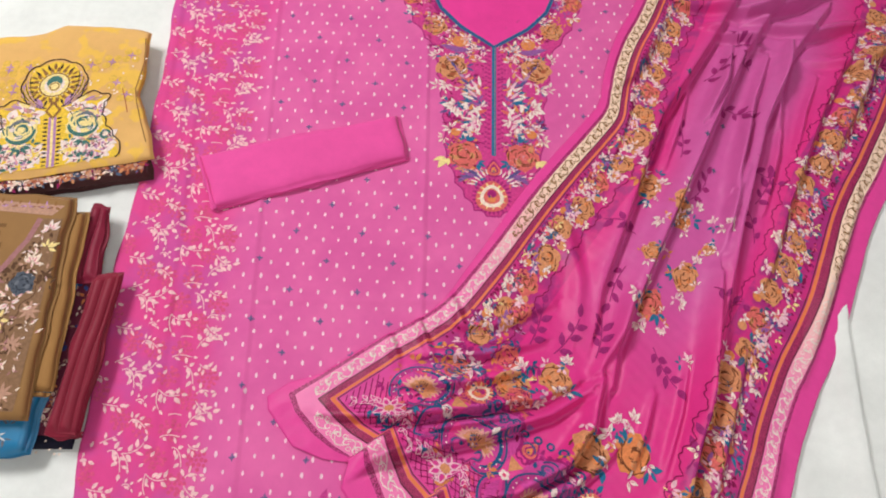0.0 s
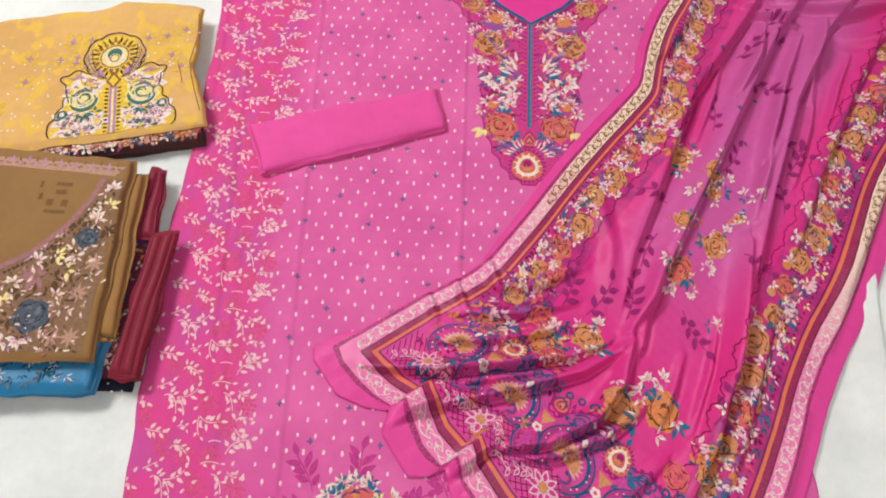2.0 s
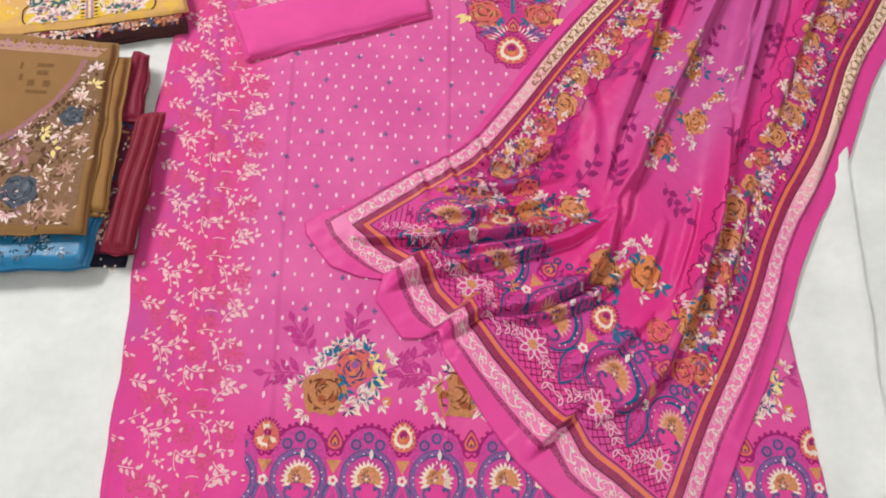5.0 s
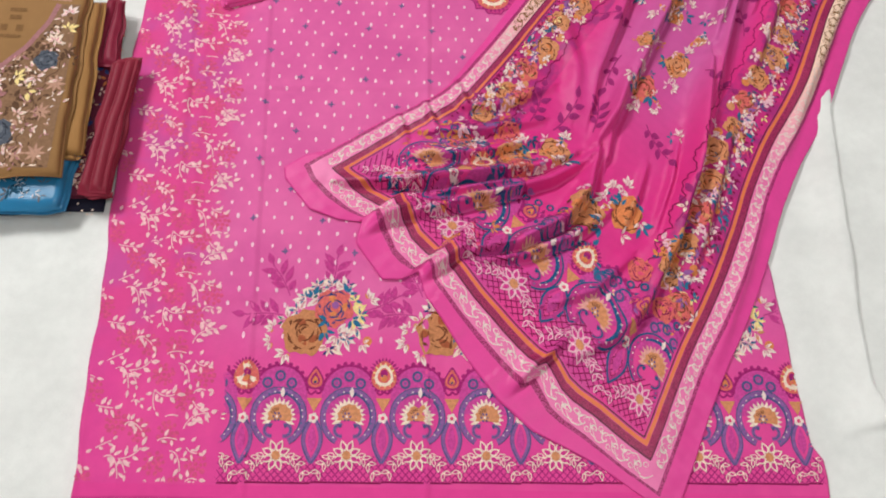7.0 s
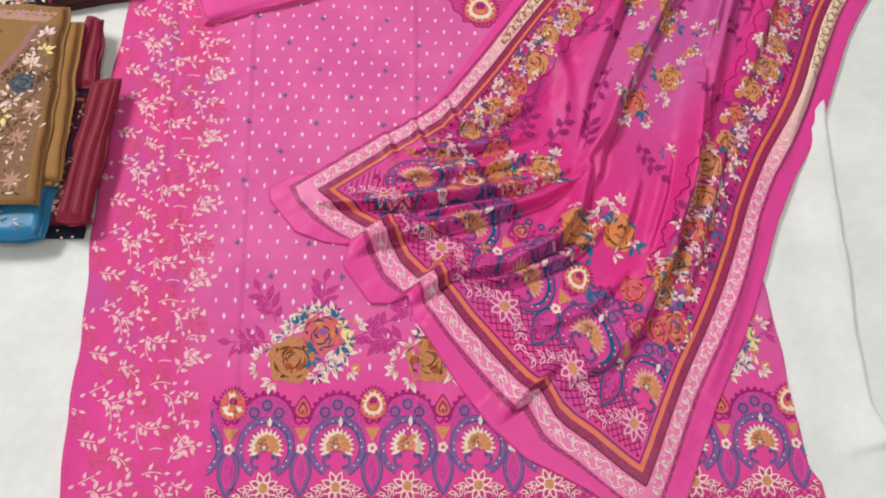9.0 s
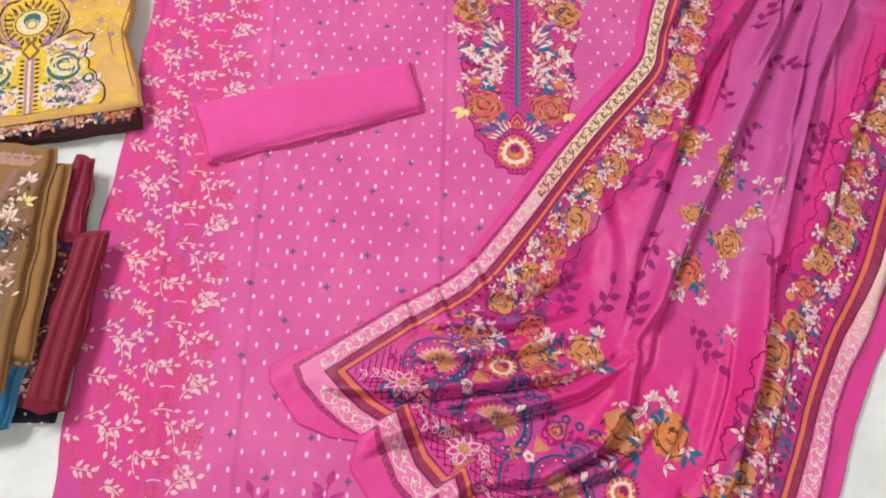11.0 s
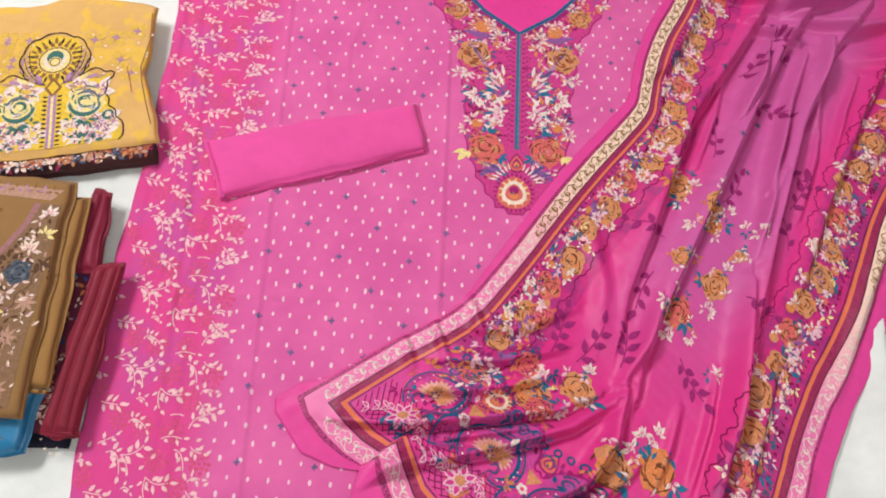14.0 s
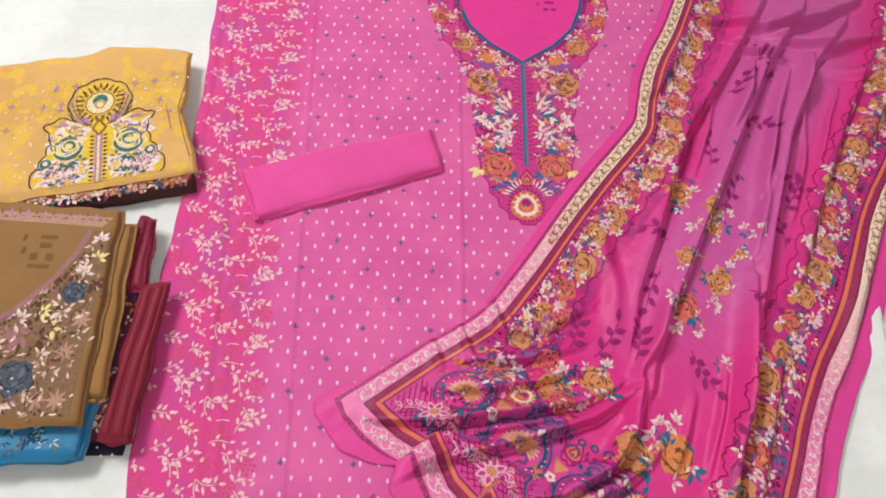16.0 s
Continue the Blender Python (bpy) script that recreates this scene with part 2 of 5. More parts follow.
class Ink:
    """Printed or stitched motifs: flat shapes in cloth coordinates, laid over a cloth's surface."""

    def __init__(self):
        self.shapes = []
        self.home()

    def home(self, b=0j, a=1 + 0j, flip=False):
        self.a, self.b, self.flip = a, b, flip
        return self

    def place(self, z):
        z = np.asarray(z, dtype=complex)
        if self.flip:
            z = -np.conj(z)
        return self.a * z + self.b

    def poly(self, z, key, layer=0):
        z = self.place(z)
        c = z.mean()
        z2 = np.roll(z, -1)
        self.shapes.append((np.stack([np.full_like(z, c), z, z2], -1), key, layer))

    def stroke(self, z, w, key, layer=0, taper=False):
        z = np.asarray(z, dtype=complex)
        t = np.gradient(z)
        nrm = 1j * t / np.maximum(abs(t), 1e-9)
        w = np.full(len(z), w / 2)
        if taper:
            w = w * (0.25 + 0.75 * np.sin(np.linspace(0.15, np.pi - 0.15, len(z))))
        l, r = self.place(z + nrm * w), self.place(z - nrm * w)
        t1 = np.stack([l[:-1], r[:-1], r[1:]], -1)
        t2 = np.stack([l[:-1], r[1:], l[1:]], -1)
        self.shapes.append((np.concatenate([t1, t2]), key, layer))

    def disc(self, z, r, key, layer=0, n=10, squash=1.0):
        a = np.linspace(0, 2 * np.pi, n, endpoint=False)
        self.poly(z + r * (np.cos(a) + 1j * squash * np.sin(a)), key, layer)

    def ring(self, z, r, w, key, layer=0, n=16, a0=0.0, a1=2 * np.pi):
        a = np.linspace(a0, a1, n)
        self.stroke(z + r * np.exp(1j * a), w, key, layer)

    def leaf(self, z, ang, ln, w, key, layer=0):
        s = np.linspace(0, 1, 6)
        half = w / 2 * np.sin(np.pi * s ** 0.8)
        out = np.concatenate([s * ln + 1j * half, (s * ln - 1j * half)[-2:0:-1]])
        self.poly(z + out * np.exp(1j * ang), key, layer)

    def outline_leaf(self, z, ang, ln, w, key, inner, layer=0):
        self.leaf(z, ang, ln, w, key, layer)
        u = np.exp(1j * ang)
        self.leaf(z + u * ln * 0.16, ang, ln * 0.66, w * 0.58, inner, layer + 1)

    def build(self, name, surface, parent, label="", longest=0.02, lift=0.0005, step=0.00012, inside=None):
        tris, mats, lays = [], [], []
        keys = sorted({k for _, k, _ in self.shapes})
        for t, k, l in self.shapes:
            tris.append(t)
            mats.append(np.full(len(t), keys.index(k)))
            lays.append(np.full(len(t), l))
        T, M, L = np.concatenate(tris), np.concatenate(mats), np.concatenate(lays)
        for _ in range(6):
            e = abs(T - np.roll(T, -1, axis=1)).max(1)
            big = e > longest
            if not big.any():
                break
            b = T[big]
            m = (b + np.roll(b, -1, axis=1)) / 2
            four = np.concatenate([np.stack([b[:, 0], m[:, 0], m[:, 2]], -1), np.stack([m[:, 0], b[:, 1], m[:, 1]], -1),
                                   np.stack([m[:, 2], m[:, 1], b[:, 2]], -1), m])
            T = np.concatenate([T[~big], four])
            M = np.concatenate([M[~big], np.tile(M[big], 4)])
            L = np.concatenate([L[~big], np.tile(L[big], 4)])
        if inside is not None:
            ok = inside(T.mean(1).real, T.mean(1).imag)
            T, M, L = T[ok], M[ok], L[ok]
        Z = T.reshape(-1)
        x, y, z = surface(Z.real, Z.imag)
        h = 0.0015
        xa, ya, za = surface(Z.real + h, Z.imag)
        xb, yb, zb = surface(Z.real, Z.imag + h)
        nrm = np.cross(np.stack([xa - x, ya - y, za - z], -1), np.stack([xb - x, yb - y, zb - z], -1))
        nrm /= np.linalg.norm(nrm, axis=1, keepdims=True)
        nrm *= np.sign(nrm[:, 2:3])
        up = (lift + step * L)[:, None].repeat(3, 1).reshape(-1, 1)
        V = np.stack([x, y, z], -1) + nrm * up
        F = np.arange(len(V)).reshape(-1, 3)
        p = V[F]
        back = np.cross(p[:, 1] - p[:, 0], p[:, 2] - p[:, 0])[:, 2] < 0
        F[back] = F[back][:, ::-1]
        return part(name, V.tolist(), F.tolist(), [ink_mat(k) for k in keys], parent, label, nrm.tolist(), M)


def turn(deg):
    return np.exp(1j * radians(deg))


# ---- motifs ----
rng = random.Random(11)


def rose(k, z, r, base="ochre", dark="brown", light="orange", layer=2):
    """A full rose: ragged outline, overlapping petals, broken dark petal lines."""
    a = np.linspace(0, 2 * np.pi, 26, endpoint=False)
    ph = rng.uniform(0, 6)
    k.poly(z + r * (0.97 + 0.09 * np.sin(5 * a + ph) + 0.06 * np.sin(11 * a + 2 * ph)) * np.exp(1j * a), base, layer)
    for i in range(7):
        an = ph + i * 0.9 + rng.uniform(-0.2, 0.2)
        k.leaf(z + rng.uniform(0.25, 0.5) * r * np.exp(1j * an), an + rng.uniform(0.7, 1.9), rng.uniform(0.45, 0.75) * r, 0.34 * r, light if i % 2 else base, layer + 1)
    for i in range(17):
        f = rng.uniform(0.18, 0.92)
        an = ph + i * 2.4
        span = rng.uniform(0.30, 0.62) / max(f, 0.4)
        arc = np.linspace(0, span, 5)
        off = rng.uniform(-0.12, 0.12) * r * np.exp(1j * rng.uniform(0, 6))
        rad = f * r * (1 + rng.uniform(-0.25, 0.25) * arc / span)
        k.stroke(z + off + rad * np.exp(1j * (an + arc)), rng.uniform(0.055, 0.11) * r, dark, layer + 2, taper=True)
    for i in range(4):
        an = ph + i * 1.7
        k.leaf(z + 0.82 * r * np.exp(1j * an), an + 2.2, 0.24 * r, 0.13 * r, dark, layer + 2)


def petals(k, z, ang, n, ln, key="white", spread=150, layer=3, w=0.42):
    for i in range(n):
        a = radians(ang + (i / max(n - 1, 1) - 0.5) * spread + rng.uniform(-9, 9))
        l = ln * (0.65 + 0.55 * rng.random())
        b = z + (0.10 + 0.16 * rng.random()) * ln * np.exp(1j * a)
        k.leaf(b, a, l, l * w * rng.uniform(0.8, 1.2), key, layer)
        if key in ("white", "cream") and l > 0.008:
            k.leaf(b + 0.05 * l * np.exp(1j * a), a + 0.12, 0.5 * l, 0.16 * l, "petalshade", layer + 1)


def sprig(k, z, ang, ln, key, n=6, leaf=0.014, w=0.006, bend=0.5, layer=0, stem=0.0016):
    s = np.linspace(0, 1, 9)
    dirs = np.exp(1j * (radians(ang) + bend * (s - 0.3) * 2))
    path = z + np.concatenate([[0], np.cumsum(dirs[1:] * ln / 8)])
    k.stroke(path, stem, key, layer)
    for i in range(n):
        f = 0.2 + 0.8 * i / (n - 1)
        j = int(f * 8)
        a = np.angle(dirs[j]) + (0.85 if i % 2 else -0.85) * (1 - 0.6 * (i == n - 1))
        k.leaf(path[j] + 0.002 * np.exp(1j * a), a, leaf * (0.8 + 0.4 * rng.random()), w, key, layer)


def flower_sprig(k, z, ang, s, layer=2):
    petals(k, z, ang, 5, 0.020 * s, "white", 160, layer)
    petals(k, z + 0.012 * s * turn(ang + 180), ang + 180, 2, 0.012 * s, "teal", 80, layer)


def medallion(k, z, s, layer=2):
    """Pear-shaped jewel: berry fringe, cream ring, orange heart."""
    a = np.linspace(0, 2 * np.pi, 26, endpoint=False)
    pear = (np.cos(a) * (1 - 0.25 * np.sin(a)) + 1j * 1.15 * np.sin(a))
    for p in a:
        k.leaf(z + 0.86 * s * (np.cos(p) + 1.15j * np.sin(p)), p, 0.42 * s, 0.16 * s, "berry", layer)
    k.poly(z + s * 0.98 * pear, "salmon", layer + 1)
    for p in a[::2]:
        k.leaf(z + 0.55 * s * (np.cos(p) + 1.1j * np.sin(p)), p, 0.42 * s, 0.13 * s, "butter", layer + 2)
    k.poly(z + s * 0.72 * pear, "cream", layer + 3)
    k.poly(z + s * 0.50 * pear, "salmon", layer + 4)
    k.disc(z + 0.16j * s, 0.30 * s, "berry", layer + 5)
    k.disc(z - 0.22j * s, 0.26 * s, "orange", layer + 5)
    k.disc(z - 0.05j * s - 0.14 * s, 0.08 * s, "navy", layer + 6, 6)


def bud(k, z, s, layer=2):
    a = np.linspace(0, 2 * np.pi, 18, endpoint=False)
    drop = np.cos(a) * (1 - 0.35 * np.sin(a)) + 1j * (1.15 * np.sin(a) + 0.35 * np.maximum(np.sin(a), 0) ** 6)
    k.poly(z + s * drop, "berry", layer)
    k.poly(z + s * 0.80 * drop, "salmon", layer + 1)
    k.poly(z + s * 0.52 * drop, "berry", layer + 2)
    k.poly(z - 0.1j * s + s * 0.34 * drop, "orange", layer + 3)
    k.disc(z - 0.3j * s, 0.16 * s, "navy", layer + 4, 6)


def hem_unit(k, pear=True, p=0.1, low=-0.086, lattice_top=-0.052, dark="plumblue", line="bluerim", daisy="cream", fill="hem", lw=1.0, fan="cream"):
    """One repeat of the border print about the middle of its horseshoe."""
    # scalloped berry arch over the horseshoe
    a = np.linspace(radians(8), radians(172), 24)
    arch = 0.040 * np.cos(a) + 1j * (0.030 + 0.041 * np.sin(a))
    k.poly(np.concatenate([arch, [-0.040 + 0.004j, 0.040 + 0.004j]]), "archfill", 0)
    k.stroke(arch, 0.0036, "berry", 1)
    for sx in (-1, 1):
        k.stroke(sx * (0.040 + 0.010 * np.linspace(0, 1, 6)) + 1j * (0.035 - 0.004 * np.sin(np.linspace(0, np.pi, 6))), 0.0028, "berry", 1)
    for z in arch[1::2]:
        k.disc(z * 1.04, 0.0033, "berry", 1, 6)
    # three rings
    for x, y in ((-0.019, 0.046), (-0.001, 0.056), (0.016, 0.046)):
        k.ring(x + 1j * y, 0.0062, 0.0036, "bluerim", 3)
        k.disc(x + 1j * y, 0.0028, "purple", 2, 6)
    # horseshoe with curled ends
    a = np.linspace(radians(-64), radians(244), 30)
    k.stroke(0.0362 * np.exp(1j * a), 0.0078, dark, 2)
    k.stroke(0.0402 * np.exp(1j * a), 0.0015 * lw, line, 3)
    k.stroke(0.0322 * np.exp(1j * a[2:20]), 0.0034 * lw, line, 3, taper=True)
    for i in range(21):
        k.disc(0.0345 * np.exp(1j * radians(-58 + i * 14.6)), 0.0012, "white" if i % 3 else "teal", 4, 6)
    for sx in (-1, 1):
        s = np.linspace(0, 1.25 * np.pi, 12)
        curl = 0.011 - 0.017j + 0.0095 * np.exp(1j * (-1.9 + s)) * (1 - 0.10 * s)
        curl = curl if sx > 0 else -np.conj(curl)
        k.stroke(curl, 0.0050, dark, 3)
        k.stroke(curl, 0.0012 * lw, line, 4)
        k.disc(sx * 0.011 - 0.013j, 0.0022, line, 4, 7)
    # fan flower, its heart towards one side
    for i in range(15):
        t = radians(-24 + i * 228 / 14)
        k.leaf(0.010 * np.exp(1j * t), t, rng.uniform(0.0145, 0.0168), 0.0056, fan, 4)
    a = np.linspace(radians(-24), radians(196), 16)
    k.poly(np.concatenate([0.002 + (0.0172 + 0.0014 * np.cos(a * 11)) * np.exp(1j * a), [0.005 - 0.005j, -0.003 - 0.004j]]), "ochre", 5)
    for i in range(5):
        k.stroke(np.array([0.008, 0.013]) * np.exp(1j * radians(150 - 14 * i)), 0.0012, "brown", 6)
    for i in range(6):
        k.disc(-0.002 + 0.0050 * np.exp(1j * i * 1.05), 0.0017, "starblue", 6, 6)
    k.disc(-0.002, 0.0020, "white", 7, 6)
    k.leaf(0.004 + 0.026j, np.pi / 2, 0.015, 0.006, "white", 5)
    k.leaf(0.006 + 0.026j, 1.1, 0.010, 0.003, "navy", 6)
    # outlined daisy and leaf sprays
    f = -0.051j
    for i in range(8):
        t = i * np.pi / 4 + 0.39
        k.outline_leaf(f + 0.0045 * np.exp(1j * t), t, 0.0172, 0.0100, daisy, fill, 3)
    k.disc(f, 0.0062, "ochre", 5)
    for sx in (-1, 1):
        for q in range(4):
            c = sx * (0.016 + 0.0075 * q) - 1j * (0.052 + 0.0022 * q * q)
            d = -0.5 - 0.14 * q
            for side in (0.75, -0.75):
                t = d + side
                t = t if sx > 0 else np.pi - t
                k.outline_leaf(c, t, 0.0125, 0.0060, daisy, fill, 3)
    # pointed loop, triangle and small flower between two repeats
    m = p / 2
    s = np.linspace(0, 1, 14)
    for sx in (-1, 1):
        k.stroke(m + sx * 0.0125 * np.sin(np.pi * s) + 1j * (0.002 - 0.062 * s), 0.0062, dark, 2)
        k.stroke(m + sx * 0.0148 * np.sin(np.pi * s) + 1j * (0.003 - 0.064 * s), 0.0016 * lw, line, 3)
    k.leaf(m - 0.046j, np.pi / 2, 0.036, 0.012, "archfill", 1)
    k.poly([m - 0.011 + 0.026j, m + 0.011 + 0.026j, m + 0.007j], "ochre", 2)
    for i in range(5):
        k.disc(m - 0.001j + 0.0042 * np.exp(1j * i * 1.257), 0.0034, "white", 4, 7)
    k.disc(m - 0.001j, 0.0028, "coral", 5, 7)
    if pear:
        medallion(k, m + 0.058j, 0.0185)
    else:
        bud(k, m + 0.052j, 0.0125)
    # berry lattice under the sprays
    n = int(p / 0.0100)
    for i in range(n):
        for sgn in (-1, 1):
            x0 = -p / 2 + (i + 0.5) * p / n
            dy = lattice_top - low
            k.stroke([x0 + 1j * low, x0 + sgn * dy / 2 + 1j * (low + dy / 2), x0 + sgn * dy + 1j * lattice_top], 0.0012, "berry" if lw < 1.2 else "maroon", 0)
    k.stroke(np.linspace(-p / 2, p / 2, 6) + 1j * low, 0.0022, "maroon", 0)


def bouquet(k, s=1.0):
    """Two roses, white blossoms and dark leaves, about its middle."""
    for z, ang in ((-0.070 + 0.066j, 115), (-0.095 + 0.012j, 175), (0.010 + 0.076j, 75), (0.088 + 0.03j, 20)):
        sprig(k, z - 0.03 * turn(ang), ang, 0.055 * s, "dusk", 7, 0.024, 0.0105, 0.2, 0)
        sprig(k, z - 0.03 * turn(ang), ang, 0.050 * s, "orchid", 7, 0.013, 0.0022, 0.2, 1, 0.0012)
    for z, ang, n, key in ((-0.012 + 0.036j, 110, 6, "white"), (-0.030 + 0.034j, 130, 6, "white"), (-0.040 + 0.016j, 160, 5, "white"), (-0.016 + 0.050j, 90, 5, "cream"),
                           (0.036 + 0.030j, 40, 5, "butter"), (0.044 + 0.012j, 0, 5, "butter"), (0.040 - 0.004j, -30, 4, "cream"), (0.016 - 0.018j, -50, 6, "white"),
                           (0.004 - 0.034j, -80, 6, "cream"), (0.026 - 0.022j, -20, 5, "white"), (0.026 + 0.052j, 60, 4, "white"), (0.006 + 0.052j, 100, 5, "white"),
                           (-0.058 + 0.002j, 190, 4, "white")):
        petals(k, z, ang, n, 0.018, key, 190, 1, 0.40)
        petals(k, z + 0.006 * turn(ang), ang + 30, 3, 0.010, rng.choice(("teal", "teal", "sage", "ochre", "navy")), 160, 2, 0.36)
    rose(k, 0.010 + 0.022j, 0.029, "salmon", "navy", "orange", 3)
    rose(k, -0.032 - 0.016j, 0.034, "umber", "brown", "rust", 3)
    k.disc(0.012 + 0.026j, 0.006, "purple", 6, 7)
    for z, a in ((-0.022 + 0.038j, 120), (0.002 + 0.004j, 220), (0.036 + 0.006j, -40), (-0.002 - 0.012j, -60), (0.030 + 0.044j, 60)):
        petals(k, z, a, 3, 0.014, "teal", 110, 6)
    for z, a in ((-0.078 - 0.010j, 150), (-0.080 - 0.030j, 190), (-0.058 - 0.046j, 230), (0.054 - 0.030j, -40), (0.062 + 0.036j, 30)):
        petals(k, z, a, 4, 0.014, "white", 130, 2)
        petals(k, z, a + 120, 1, 0.010, "orange", 60, 1)
    k.disc(0.062 - 0.026j, 0.007, "orange", 1)


# ---- the room: an added shell, out of view ----
def block(name, x0, x1, y0, y1, z0, z1, mat, label, category):
    v = [(x, y, z) for z in (z0, z1) for y in (y0, y1) for x in (x0, x1)]
    f = [(0, 2, 3, 1), (4, 5, 7, 6), (0, 1, 5, 4), (2, 6, 7, 3), (0, 4, 6, 2), (1, 3, 7, 5)]
    return tagged(part(name, v, f, mat, smooth=False), label, category, kind="structure")


# mid-tone paint on the unseen shell, to limit the light it bounces back
paint = plain_mat("wall_paint", (196, 197, 196))
block("floor", -3.0, 2.6, -2.0, 2.8, -0.12, -0.008, plain_mat("floor_tile", (200, 194, 184), 0.4), "pale tiled floor under the white sheet", "floor")
block("wall_north", -3.0, 2.6, 2.8, 2.92, -0.12, 2.7, paint, "plain unseen wall, added to close the room", "wall")
block("wall_south", -3.0, 2.6, -2.12, -2.0, -0.12, 2.7, paint, "plain unseen wall, added to close the room", "wall")
block("wall_east", 2.6, 2.72, -2.12, 2.92, -0.12, 2.7, paint, "plain unseen wall, added to close the room", "wall")
block("wall_west", -3.12, -3.0, -2.12, 2.92, -0.12, 2.7, paint, "plain unseen wall, added to close the room", "wall")
block("ceiling", -3.12, 2.72, -2.12, 2.92, 2.7, 2.82, paint, "plain unseen ceiling, added to close the room", "ceiling")


# ---- white sheet ----
def white_sheet():
    xs = np.concatenate([np.linspace(-1.7, 0.55, 180, endpoint=False), np.linspace(0.55, 0.98, 110, endpoint=False), np.linspace(0.98, 1.7, 50)])
    ys = np.concatenate([np.linspace(-1.3, -0.32, 60, endpoint=False), np.linspace(-0.32, 0.65, 190, endpoint=False), np.linspace(0.65, 1.9, 110)])
    X, Y = np.meshgrid(xs, ys)
    Z = 0.0006 * wave(X, Y, 9.0) - 0.001
    right = np.clip((X - 0.56) / 0.06, 0, 1)
    left = np.clip((-0.60 - X) / 0.05, 0, 1) * np.clip((0.12 - Y) / 0.08, 0, 1)
    top = np.clip((Y - 1.0) / 0.1, 0, 1) * np.clip((-0.6 - X) / 0.05, 0, 1)
    low = np.clip((-0.235 - Y) / 0.03, 0, 1)
    m = np.maximum.reduce([right, left, top, low])
    # one long turned crease beside the shawl, a second one farther off, short folds at the hem corner
    folds = (ridge(X, Y, [(0.68, 0.564), (0.65, 0.424), (0.638, 0.305), (0.63, 0.153), (0.62, 0.052), (0.621, -0.042), (0.636, -0.09), (0.76, -0.17)], 0.017, 0.040, 0.0045)
             + ridge(X, Y, [(0.82, 0.60), (0.77, 0.25), (0.80, -0.1)], 0.014, 0.05, 0.010)
             + ridge(X, Y, [(0.533, -0.135), (0.58, -0.11), (0.627, -0.096), (0.76, -0.1)], 0.011, 0.006, 0.030)
             + ridge(X, Y, [(0.575, -0.24), (0.63, -0.20), (0.70, -0.19), (0.85, -0.21)], 0.010, 0.007, 0.03)
             + ridge(X, Y, [(-0.64, 0.06), (-0.80, -0.02), (-0.95, -0.01)], 0.006, 0.02, 0.06)
             + ridge(X, Y, [(-0.2, -0.26), (0.2, -0.25), (0.5, -0.27)], 0.004, 0.02, 0.03)
             + ridge(X, Y, [(-0.62, 0.10), (-0.70, 0.02), (-0.78, -0.10)], 0.003, 0.012, 0.006)
             + ridge(X, Y, [(-0.56, -0.02), (-0.68, -0.12), (-0.80, -0.20)], 0.003, 0.012, 0.008)
             + ridge(X, Y, [(0.585, 0.36), (0.60, 0.28), (0.595, 0.20)], 0.0025, 0.010, 0.012))
    Z = Z + m * (folds + 0.0016 * wave(X, Y, 16.0, 2.0))
    ob = sheet_mesh("white_sheet", np.stack([X, Y, Z], -1), cloth_mat("sheet_cotton", (238, 239, 235), rough=0.85, weave=0.2), -0.008)
    tagged(ob, "white cotton sheet spread flat with soft creases", "sheet")


white_sheet()


# ---- printed shirt length, laid flat ----
def shirt_left(y):
    return np.interp(y, [-0.22, -0.02, 0.26, 0.45, 0.70, 0.91, 1.11, 1.5], [-0.490, -0.502, -0.522, -0.536, -0.536, -0.546, -0.558, -0.575])


def shirt_right(y):
    return np.interp(y, [-0.22, -0.15, -0.13, 0.13, 0.5, 1.5], [0.528, 0.532, 0.520, 0.499, 0.49, 0.48])


def lean(x, y):
    """How far the cloth's own upright lines run off to the side up the plan."""
    return x - (0.055 * np.clip((0.05 - x) / 0.5, -0.2, 1.1)) * (y - 0.25)


